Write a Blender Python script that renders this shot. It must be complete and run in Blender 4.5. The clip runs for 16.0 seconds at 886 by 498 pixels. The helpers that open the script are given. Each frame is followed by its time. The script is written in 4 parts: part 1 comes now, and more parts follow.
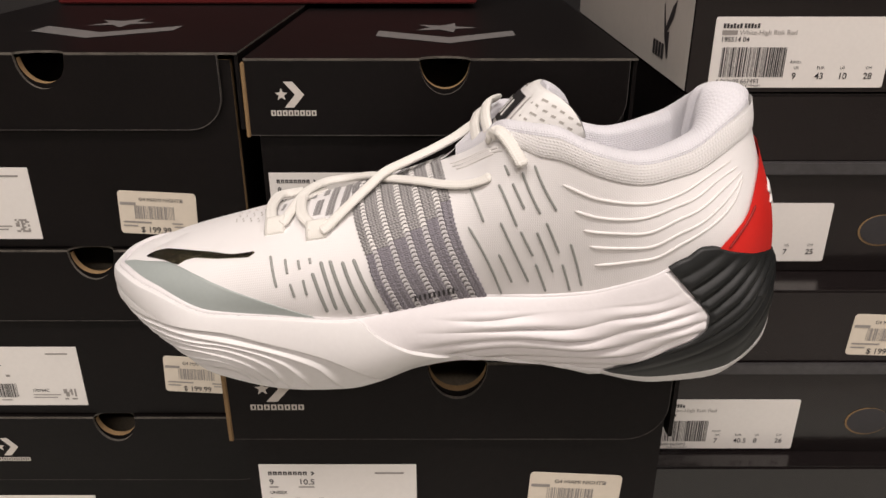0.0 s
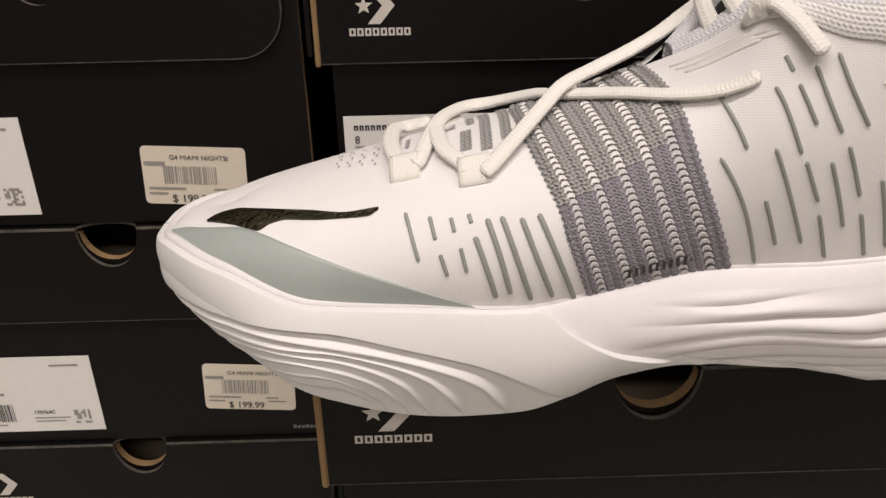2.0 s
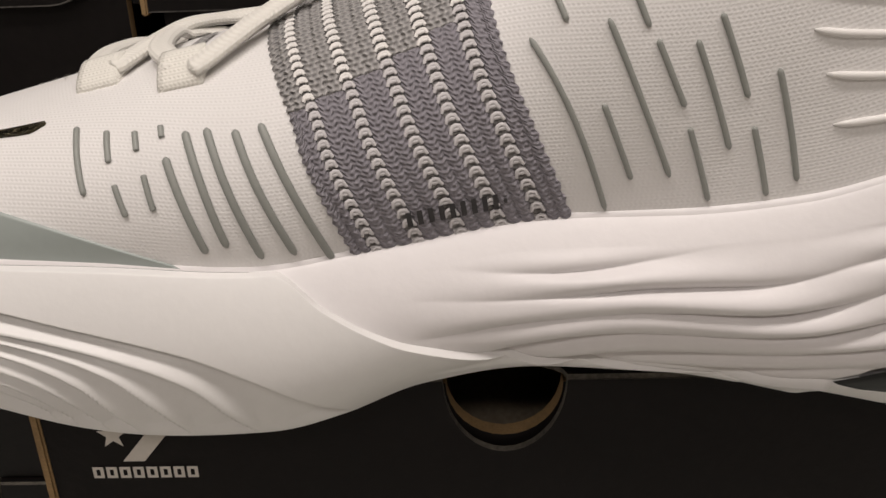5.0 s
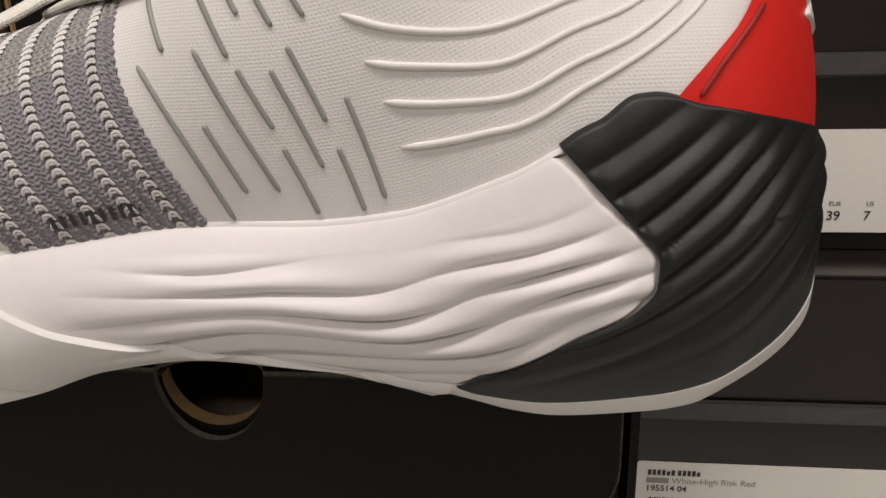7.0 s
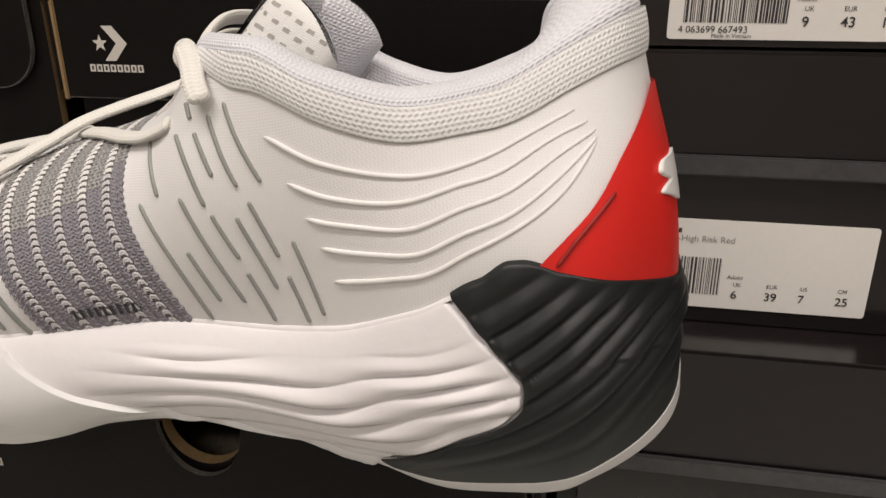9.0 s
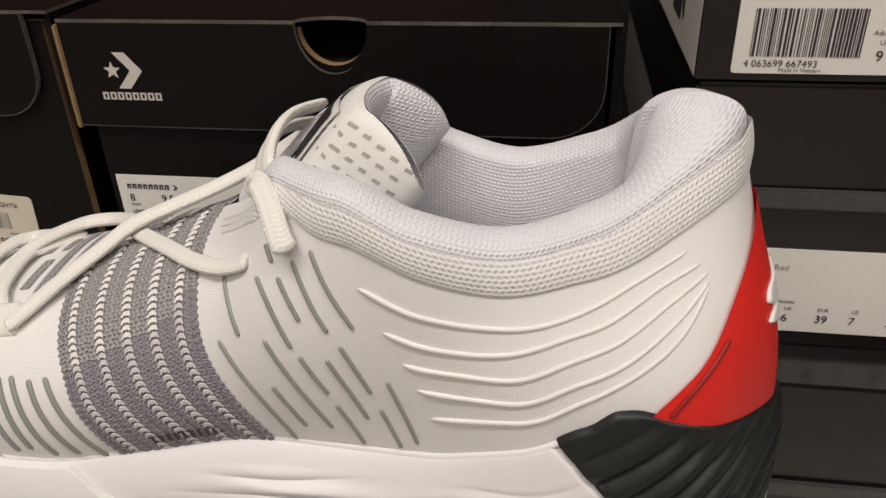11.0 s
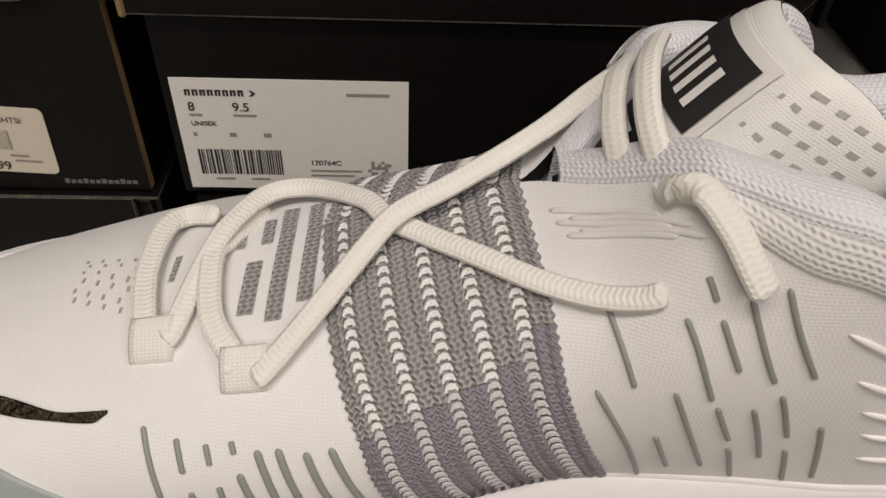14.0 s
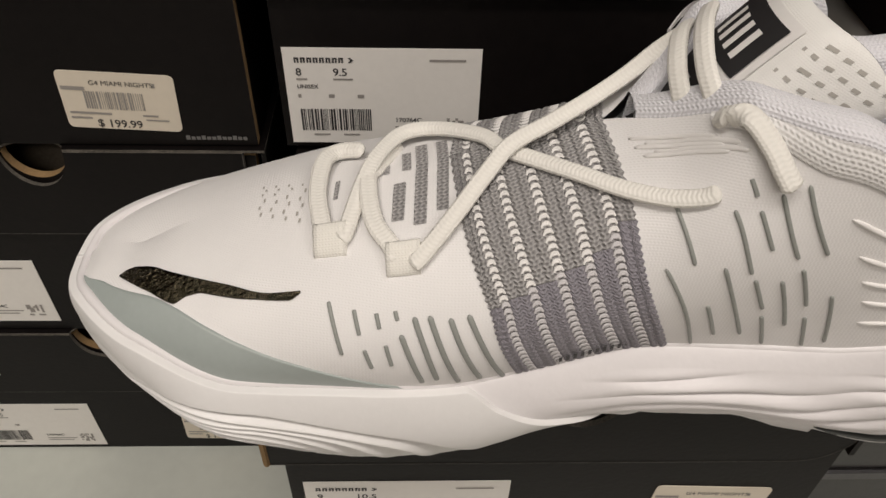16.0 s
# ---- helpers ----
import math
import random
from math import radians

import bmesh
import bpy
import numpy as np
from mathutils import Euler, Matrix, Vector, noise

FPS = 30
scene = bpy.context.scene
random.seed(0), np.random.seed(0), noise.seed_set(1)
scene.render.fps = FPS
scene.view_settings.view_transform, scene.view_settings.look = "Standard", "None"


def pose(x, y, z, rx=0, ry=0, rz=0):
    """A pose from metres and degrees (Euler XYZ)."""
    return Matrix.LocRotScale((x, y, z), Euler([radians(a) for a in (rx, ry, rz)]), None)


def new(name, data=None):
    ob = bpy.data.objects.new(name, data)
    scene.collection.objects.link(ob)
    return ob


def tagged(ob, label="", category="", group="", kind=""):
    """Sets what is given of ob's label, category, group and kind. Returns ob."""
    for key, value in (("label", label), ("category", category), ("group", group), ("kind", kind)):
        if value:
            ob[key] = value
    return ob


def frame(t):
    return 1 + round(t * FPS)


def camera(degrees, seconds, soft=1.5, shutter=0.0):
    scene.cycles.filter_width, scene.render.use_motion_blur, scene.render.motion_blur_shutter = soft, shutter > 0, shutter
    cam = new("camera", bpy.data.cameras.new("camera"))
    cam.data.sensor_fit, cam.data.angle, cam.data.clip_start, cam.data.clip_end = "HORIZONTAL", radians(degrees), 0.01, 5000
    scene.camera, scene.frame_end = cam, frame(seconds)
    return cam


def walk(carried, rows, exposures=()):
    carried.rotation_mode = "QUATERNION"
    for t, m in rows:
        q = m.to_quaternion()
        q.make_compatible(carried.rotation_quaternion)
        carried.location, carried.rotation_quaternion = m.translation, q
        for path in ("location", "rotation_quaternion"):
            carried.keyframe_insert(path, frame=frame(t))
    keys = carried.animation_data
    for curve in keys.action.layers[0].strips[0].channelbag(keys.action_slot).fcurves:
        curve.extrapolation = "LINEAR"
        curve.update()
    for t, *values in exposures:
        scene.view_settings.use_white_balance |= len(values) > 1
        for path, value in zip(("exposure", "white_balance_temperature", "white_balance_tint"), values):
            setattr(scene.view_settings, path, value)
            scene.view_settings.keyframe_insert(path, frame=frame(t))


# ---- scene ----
cam = camera(60.1, 16.0)
METRES, EYE, TILT, LEAN, TURN = 0.634, 1.0, -24.0, 0.0, 0.0
ROWS = [
    (0.0, 0.0, 0.0, 0.0, -0.0, 0.0, -0.0),
    (0.5, -0.0264, 0.0317, -0.0025, -0.19, -0.22, 0.15),
    (1.0, -0.0572, 0.0795, -0.0063, -0.32, -0.44, 0.47),
    (1.5, -0.0809, 0.1286, -0.0079, -0.41, -0.65, 0.98),
    (2.0, -0.0958, 0.1709, -0.0154, -0.56, -0.71, 1.5),
    (2.5, -0.1003, 0.2044, -0.0261, -0.63, -0.45, 1.82),
    (3.0, -0.0951, 0.2303, -0.035, -0.49, 0.24, 1.85),
    (5.5, 0.0333, 0.2749, -0.052, 2.73, 3.75, 0.71),
    (6.0, 0.0693, 0.2728, -0.0521, 3.75, 3.98, 0.3),
    (6.5, 0.1001, 0.2686, -0.0554, 5.03, 4.19, -0.26),
    (7.0, 0.1289, 0.2611, -0.054, 6.38, 4.17, -1.03),
    (7.5, 0.1579, 0.2493, -0.0525, 7.68, 4.06, -2.0),
    (8.0, 0.1756, 0.2334, -0.0456, 8.74, 3.85, -2.89),
    (8.5, 0.178, 0.2182, -0.0328, 9.65, 3.26, -3.73),
    (9.0, 0.1807, 0.2059, -0.007, 10.31, 2.4, -4.21),
    (11.5, 0.1054, 0.2222, 0.0886, 7.3, -8.09, -1.38),
    (12.0, 0.073, 0.2327, 0.1012, 5.38, -10.58, -0.94),
    (12.5, 0.042, 0.2504, 0.1168, 3.15, -13.06, -0.82),
    (13.0, 0.0125, 0.2745, 0.1213, 1.06, -15.31, -0.99),
    (13.5, -0.0116, 0.286, 0.1189, -0.79, -17.38, -1.22),
    (14.0, -0.0341, 0.2894, 0.1133, -2.1, -18.88, -1.46),
    (14.5, -0.0572, 0.2856, 0.1105, -2.66, -19.97, -1.48),
    (15.0, -0.0724, 0.2765, 0.1097, -2.68, -20.62, -1.3),
    (15.5, -0.0787, 0.2499, 0.1084, -2.32, -20.72, -1.13),
    (16.0, -0.074, 0.2136, 0.116, -1.71, -20.55, -0.78),
]
walk(cam, [(t, pose(0, 0, EYE, TILT, LEAN, TURN) @ pose(METRES * x, METRES * y, METRES * z, 90 + pitch, roll, yaw)) for t, x, y, z, yaw, pitch, roll in ROWS],
     exposures=[(0.0, -0.18, 6500, 13), (2.0, -0.3, 6500, 12), (3.0, -0.4, 6500, 11), (5.5, -0.55, 6500, 10), (7.0, -0.45, 6500, 10), (8.5, -0.37, 6500, 10), (9.0, -0.33, 6500, 9), (11.5, -0.50, 6500, 8), (12.5, -0.58, 6500, 8), (14.5, -0.64, 6500, 8), (16.0, -0.60, 6500, 8)])

# ---- world and lights ----
world = bpy.data.worlds.new("world")
scene.world = world
world.use_nodes = True
world.node_tree.nodes["Background"].inputs[0].default_value = (0.9, 0.88, 0.85, 1)
world.node_tree.nodes["Background"].inputs[1].default_value = 0.05


def ceiling_lamp(x, y, sx, sy, watts, colour=(1.0, 0.91, 0.85)):
    data = bpy.data.lights.new("ceiling_light", "AREA")
    data.shape, data.size, data.size_y, data.energy, data.color = "RECTANGLE", sx, sy, watts, colour
    ob = new("ceiling_light", data)
    ob.matrix_world = pose(x, y, 2.72)
    return ob


ceiling_lamp(-0.45, -0.42, 1.3, 0.3, 34)
ceiling_lamp(1.2, -0.50, 1.3, 0.3, 24)
ceiling_lamp(-0.3, -2.0, 2.4, 0.3, 42)


# ---- materials ----
def material(name, colour, rough=0.5, metal=0.0, spec=0.5, vary=0.08, scale=40.0, bump=0.0, bump_scale=300.0, sheen=0.0):
    """A painted, moulded or printed surface: two scales of colour and fine relief."""
    m = bpy.data.materials.new(name)
    m.use_nodes = True
    t = m.node_tree
    b = t.nodes["Principled BSDF"]
    b.inputs["Roughness"].default_value = rough
    b.inputs["Metallic"].default_value = metal
    b.inputs["Specular IOR Level"].default_value = spec
    if sheen:
        b.inputs["Sheen Weight"].default_value = sheen
    c = t.nodes.new("ShaderNodeTexCoord")
    n1 = t.nodes.new("ShaderNodeTexNoise")
    n1.inputs["Scale"].default_value = scale
    n1.inputs["Detail"].default_value = 6
    n2 = t.nodes.new("ShaderNodeTexNoise")
    n2.inputs["Scale"].default_value = scale * 14
    n2.inputs["Detail"].default_value = 3
    t.links.new(c.outputs["Object"], n1.inputs["Vector"])
    t.links.new(c.outputs["Object"], n2.inputs["Vector"])
    add = t.nodes.new("ShaderNodeMath")
    add.operation = "ADD"
    t.links.new(n1.outputs["Fac"], add.inputs[0])
    t.links.new(n2.outputs["Fac"], add.inputs[1])
    mr = t.nodes.new("ShaderNodeMapRange")
    mr.inputs["From Min"].default_value, mr.inputs["From Max"].default_value = 0.6, 1.4
    mr.inputs["To Min"].default_value, mr.inputs["To Max"].default_value = 1 - vary, 1 + vary
    t.links.new(add.outputs[0], mr.inputs["Value"])
    mix = t.nodes.new("ShaderNodeVectorMath")
    mix.operation = "SCALE"
    mix.inputs[0].default_value = colour
    t.links.new(mr.outputs[0], mix.inputs["Scale"])
    t.links.new(mix.outputs[0], b.inputs["Base Color"])
    if bump:
        n3 = t.nodes.new("ShaderNodeTexNoise")
        n3.inputs["Scale"].default_value = bump_scale
        n3.inputs["Detail"].default_value = 4
        t.links.new(c.outputs["Object"], n3.inputs["Vector"])
        bp = t.nodes.new("ShaderNodeBump")
        bp.inputs["Strength"].default_value = 1.0
        bp.inputs["Distance"].default_value = bump
        t.links.new(n3.outputs["Fac"], bp.inputs["Height"])
        t.links.new(bp.outputs[0], b.inputs["Normal"])
    return m


def knit(name, colour, pitch=0.0011, depth=0.0002, rough=0.75, dark=0.75, lean=0.0):
    """Knitted cloth: rows of small stitches, from the UV map in metres."""
    m = bpy.data.materials.new(name)
    m.use_nodes = True
    t = m.node_tree
    b = t.nodes["Principled BSDF"]
    b.inputs["Roughness"].default_value = rough
    b.inputs["Sheen Weight"].default_value = 0.15
    b.inputs["Specular IOR Level"].default_value = 0.25
    uv = t.nodes.new("ShaderNodeUVMap")
    mp = t.nodes.new("ShaderNodeMapping")
    mp.inputs["Scale"].default_value = (6.2832 / pitch, 6.2832 / (pitch * 0.8), 1)
    mp.inputs["Rotation"].default_value = (0, 0, lean)
    t.links.new(uv.outputs[0], mp.inputs["Vector"])
    sp = t.nodes.new("ShaderNodeSeparateXYZ")
    t.links.new(mp.outputs[0], sp.inputs[0])

    def op(kind, a, b2=None):
        n = t.nodes.new("ShaderNodeMath")
        n.operation = kind
        for i, v in enumerate((a, b2)):
            if v is None:
                continue
            if isinstance(v, (int, float)):
                n.inputs[i].default_value = v
            else:
                t.links.new(v, n.inputs[i])
        return n.outputs[0]

    half = op("MULTIPLY", sp.outputs[1], 0.5)
    shift = op("MULTIPLY", op("SINE", half), 1.2)
    a = op("SINE", op("ADD", sp.outputs[0], shift))
    c = op("SINE", sp.outputs[1])
    h = op("ADD", op("MULTIPLY", a, 0.55), op("MULTIPLY", c, 0.45))
    nz = t.nodes.new("ShaderNodeTexNoise")
    nz.inputs["Scale"].default_value = 55
    nz.inputs["Detail"].default_value = 5
    tc = t.nodes.new("ShaderNodeTexCoord")
    t.links.new(tc.outputs["Object"], nz.inputs["Vector"])
    # Low points of the stitches get a darker colour, painted shade between the yarns.
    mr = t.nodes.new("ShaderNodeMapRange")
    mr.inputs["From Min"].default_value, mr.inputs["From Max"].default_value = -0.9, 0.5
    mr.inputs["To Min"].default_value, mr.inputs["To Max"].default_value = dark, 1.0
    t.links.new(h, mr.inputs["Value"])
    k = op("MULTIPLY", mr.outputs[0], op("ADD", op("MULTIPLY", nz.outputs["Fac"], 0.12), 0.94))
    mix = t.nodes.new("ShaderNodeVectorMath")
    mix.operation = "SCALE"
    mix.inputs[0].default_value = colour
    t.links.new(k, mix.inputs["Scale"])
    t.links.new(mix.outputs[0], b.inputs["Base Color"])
    bp = t.nodes.new("ShaderNodeBump")
    bp.inputs["Distance"].default_value = depth
    bp.inputs["Strength"].default_value = 1.0
    t.links.new(h, bp.inputs["Height"])
    t.links.new(bp.outputs[0], b.inputs["Normal"])
    return m


M_CARD = material("black_card", (0.0052, 0.0040, 0.0039), 0.46, spec=0.18, vary=0.3, scale=18, bump=0.00008, bump_scale=500)
M_CARD_GLOSS = material("black_coated_card", (0.011, 0.0085, 0.0085), 0.2, spec=0.6, vary=0.2, scale=15, bump=0.00025, bump_scale=60)
M_KRAFT = material("kraft_edge", (0.26, 0.165, 0.075), 0.85, vary=0.25, scale=120)
M_WORN = material("worn_card_edge", (0.10, 0.09, 0.075), 0.85, vary=0.7, scale=70)
M_SCUFF = material("scuffed_edge", (0.055, 0.05, 0.045), 0.8, vary=1.0, scale=45)
M_PRINT = material("pale_print", (0.62, 0.58, 0.53), 0.6, vary=0.05, scale=60)
M_DIMPRINT = material("dim_print", (0.16, 0.155, 0.15), 0.55, vary=0.08, scale=60)
M_PAPER = material("label_paper", (0.80, 0.775, 0.735), 0.55, vary=0.03, scale=30)
M_CREAM = material("price_paper", (0.72, 0.65, 0.54), 0.5, vary=0.04, scale=30)
M_INK = material("label_ink", (0.035, 0.033, 0.035), 0.6, vary=0.1)
M_FADED = material("faded_ink", (0.30, 0.28, 0.26), 0.6, vary=0.1)
M_WHITECARD = material("white_card", (0.72, 0.68, 0.62), 0.5, vary=0.04, scale=20)
M_TISSUE = material("tissue_paper", (0.13, 0.105, 0.075), 0.8, vary=0.3, scale=50)
M_SHELF = material("painted_shelf", (0.55, 0.57, 0.52), 0.45, vary=0.05, scale=9)
M_FLOOR = material("store_floor", (0.42, 0.40, 0.37), 0.4, vary=0.1, scale=3)
M_WALL = material("store_wall", (0.66, 0.63, 0.58), 0.8, vary=0.05, scale=2)
M_CEIL = material("store_ceiling", (0.75, 0.73, 0.70), 0.9, vary=0.04, scale=4)
M_BACK = material("dark_back_panel", (0.02, 0.018, 0.018), 0.6, vary=0.2, scale=6)
M_RUBBER = material("white_rubber", (0.80, 0.79, 0.78), 0.42, spec=0.45, vary=0.02, scale=30, bump=0.00004, bump_scale=700)
M_FOAM = material("warm_white_foam", (0.785, 0.76, 0.765), 0.45, spec=0.45, vary=0.025, scale=25, bump=0.00005, bump_scale=600)
M_CLIP = material("black_moulded_plastic", (0.0125, 0.014, 0.014), 0.45, spec=0.38, vary=0.12, scale=30, bump=0.00004, bump_scale=900)
M_REDCARD = material("dark_red_card", (0.10, 0.008, 0.008), 0.5, spec=0.3, vary=0.15, scale=15)
M_DARKRED = material("dark_red_stitch", (0.33, 0.012, 0.01), 0.6, vary=0.3, scale=300)
# Scuffed lip; its grey also holds the reflection on the glossy lid edge.
M_LIP = material("scuffed_lip_painted_sheen", (0.060, 0.058, 0.060), 0.3, spec=0.5, vary=0.3, scale=25)
M_RED = material("red_rubber", (0.72, 0.022, 0.016), 0.48, spec=0.4, vary=0.04, scale=30, bump=0.00003, bump_scale=900)
M_GREYFILM = material("grey_green_film", (0.36, 0.40, 0.385), 0.42, vary=0.04, scale=40)
M_DASH = material("grey_print_ridge", (0.29, 0.30, 0.28), 0.45, vary=0.06, scale=60)
M_BLACKFOIL = material("black_foil", (0.06, 0.052, 0.034), 0.10, metal=1.0, vary=0.6, scale=200, bump=0.0011, bump_scale=900)
M_LACE = knit("lace_weave", (0.84, 0.82, 0.765), 0.0011, 0.00008, 0.7, 0.965)
M_LOOP = knit("lace_loop_weave", (0.84, 0.82, 0.76), 0.0008, 0.00005, 0.6, 0.975)
M_UPPER = knit("white_upper_knit", (0.825, 0.81, 0.80), 0.00085, 0.00003, 0.6, 0.979)
M_COLLAR = knit("white_collar_knit", (0.84, 0.83, 0.82), 0.0014, 0.00012, 0.8, 0.97)
M_LINING = knit("lilac_white_lining", (0.79, 0.785, 0.82), 0.0012, 0.00012, 0.85, 0.94)
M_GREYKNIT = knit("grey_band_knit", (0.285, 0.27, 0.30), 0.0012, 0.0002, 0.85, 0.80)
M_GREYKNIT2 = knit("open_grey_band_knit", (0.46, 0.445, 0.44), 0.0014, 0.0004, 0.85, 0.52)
M_WHITEYARN = material("white_yarn", (0.82, 0.80, 0.78), 0.8, vary=0.05, scale=200)
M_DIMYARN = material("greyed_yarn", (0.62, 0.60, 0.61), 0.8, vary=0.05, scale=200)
M_TONGUE = knit("satin_white_weave", (0.86, 0.85, 0.82), 0.0007, 0.00003, 0.4, 0.98)
M_DIMPLE = material("dimple_shadow_weave", (0.42, 0.40, 0.365), 0.8, vary=0.1)
M_BLACKCLOTH = material("black_woven_label", (0.014, 0.013, 0.014), 0.7, vary=0.2, scale=300)
M_INSOLE = material("white_insole", (0.66, 0.65, 0.70), 0.8, vary=0.05)


# ---- building helpers ----
def link_mesh(name, verts, faces, mat, parent=None, label="", smooth_faces=False, uvs=None, mats=None, slots=None):
    me = bpy.data.meshes.new(name)
    me.from_pydata([tuple(v) for v in verts], [], faces)
    for m in ([mat] if mats is None else mats):
        me.materials.append(m)
    if slots is not None:
        me.polygons.foreach_set("material_index", slots)
    if smooth_faces:
        me.polygons.foreach_set("use_smooth", [True] * len(me.polygons))
    if uvs is not None:
        layer = me.uv_layers.new(name="UVMap")
        idx = np.empty(len(me.loops), dtype=np.int32)
        me.loops.foreach_get("vertex_index", idx)
        layer.data.foreach_set("uv", np.asarray(uvs, dtype=np.float32)[idx].ravel())
    me.update()
    ob = new(name, me)
    if parent is not None:
        ob.parent = parent
    if label:
        tagged(ob, label)
    return ob


def part(name, bm, mat, parent, label="", mats=None, kind=""):
    me = bpy.data.meshes.new(name)
    bm.to_mesh(me)
    bm.free()
    for m in ([mat] if mats is None else mats):
        me.materials.append(m)
    ob = new(name, me)
    ob.parent = parent
    return tagged(ob, label, kind=kind)


def grid_faces(rows, cols, wrap=False, flip=False):
    out = []
    for i in range(rows - 1):
        for j in range(cols if wrap else cols - 1):
            k = (j + 1) % cols
            q = (i * cols + j, i * cols + k, (i + 1) * cols + k, (i + 1) * cols + j)
            out.append(q[::-1] if flip else q)
    return out


def box_bm(x0, x1, y0, y1, z0, z1, bevel=0.0, bm=None):
    bm = bm or bmesh.new()
    r = bmesh.ops.create_cube(bm, size=1)
    bmesh.ops.transform(bm, matrix=Matrix.Translation(((x0 + x1) / 2, (y0 + y1) / 2, (z0 + z1) / 2)) @ Matrix.Diagonal((x1 - x0, y1 - y0, z1 - z0, 1)), verts=r["verts"])
    if bevel:
        edges = {e for v in r["verts"] for e in v.link_edges}
        bmesh.ops.bevel(bm, geom=list(edges), offset=bevel, segments=2, affect="EDGES")
    return bm


def plate(outline, y, thick, bm=None, side_slot=0):
    """An upright plate: an outline in x, z at depth y, extruded away from the viewer."""
    bm = bm or bmesh.new()
    front = [bm.verts.new((x, y, z)) for x, z in outline]
    back = [bm.verts.new((x, y + thick, z)) for x, z in outline]
    bm.faces.new(front)
    bm.faces.new(back[::-1])
    n = len(outline)
    for i in range(n):
        f = bm.faces.new((front[i], back[i], back[(i + 1) % n], front[(i + 1) % n]))
        f.material_index = side_slot
    bmesh.ops.recalc_face_normals(bm, faces=bm.faces[:])
    return bm


def arc(cx, cz, rx, rz, a0, a1, n=10):
    return [(cx + rx * math.cos(radians(a0 + (a1 - a0) * i / n)), cz + rz * math.sin(radians(a0 + (a1 - a0) * i / n))) for i in range(n + 1)]


def text_mesh(name, words, size, mat, parent, m, bold=0.0, squeeze=1.0):
    cu = bpy.data.curves.new(name, "FONT")
    cu.body, cu.size, cu.offset = words, size, bold
    tmp = bpy.data.objects.new(name, cu)
    scene.collection.objects.link(tmp)
    dg = bpy.context.evaluated_depsgraph_get()
    me = bpy.data.meshes.new_from_object(tmp.evaluated_get(dg))
    bpy.data.objects.remove(tmp)
    me.materials.clear()
    me.materials.append(mat)
    me.transform(m @ Matrix.Diagonal((squeeze, 1, 1, 1)))
    ob = new(name, me)
    ob.parent = parent
    return ob


def bars_bm(rects, y, bm=None):
    """Flat printed marks in x, z at depth y."""
    bm = bm or bmesh.new()
    for x0, z0, x1, z1 in rects:
        bm.faces.new([bm.verts.new(p) for p in ((x0, y, z0), (x1, y, z0), (x1, y, z1), (x0, y, z1))])
    return bm


def upright(x, y, z, lean=0.0):
    """Pose of writing on an upright face that looks towards -y."""
    return pose(x, y, z) @ pose(0, 0, 0, 0, lean, 0) @ pose(0, 0, 0, 90, 0, 0)


# ---- the store round the shelf ----
def structure(name, bm, mat, label=""):
    me = bpy.data.meshes.new(name)
    bm.to_mesh(me)
    bm.free()
    me.materials.append(mat)
    return tagged(new(name, me), label, name.split("_")[0], kind="structure")


structure("floor", box_bm(-4, 4, -4, 4, -0.1, 0), M_FLOOR, "pale polished store floor below the shelf")
structure("ceiling", box_bm(-4, 4, -4, 4, 2.8, 2.9), M_CEIL, "white store ceiling with strip lights")
structure("wall_north", box_bm(-4, 4, 0.95, 1.05, 0, 2.8), M_WALL, "plain store wall behind the shelving")
structure("wall_south", box_bm(-4, 4, -4.1, -4, 0, 2.8), M_WALL, "plain store wall facing the shelving")
structure("wall_west", box_bm(-4.1, -4, -4, 1, 0, 2.8), M_WALL, "plain side wall of the store")
structure("wall_east", box_bm(4, 4.1, -4, 1, 0, 2.8), M_WALL, "plain side wall of the store")

SHELF_Z = 0.585
shelf = tagged(new("display_shelf"), "pale grey painted metal shelf carrying stacked shoe boxes", "shelf")
part("shelf_board", box_bm(-0.95, 0.95, 0.16, 0.86, SHELF_Z - 0.03, SHELF_Z, 0.002), M_SHELF, shelf)
# Unseen upper board, added to shade the box tops at the back.
part("upper_shelf_board", box_bm(-0.95, 0.95, 0.60, 0.86, 1.40, 1.43, 0.002), M_SHELF, shelf)
part("back_panel", box_bm(-0.95, 0.95, 0.86, 0.88, 0, 2.0, 0.002), M_BACK, shelf, "dark back panel")
part("side_panel", box_bm(-0.98, -0.95, 0.30, 0.88, 0, 2.0, 0.002), M_BACK, shelf)
part("side_panel", box_bm(0.95, 0.98, 0.30, 0.88, 0, 2.0, 0.002), M_BACK, shelf)


def star(cx, cz, r, a=90):
    return [(cx + (r if i % 2 == 0 else r * 0.42) * math.cos(radians(a + 36 * i)), cz + (r if i % 2 == 0 else r * 0.42) * math.sin(radians(a + 36 * i))) for i in range(10)]


def face_at(bm, outline, y):
    bm.faces.new([bm.verts.new((x, y, z)) for x, z in outline])


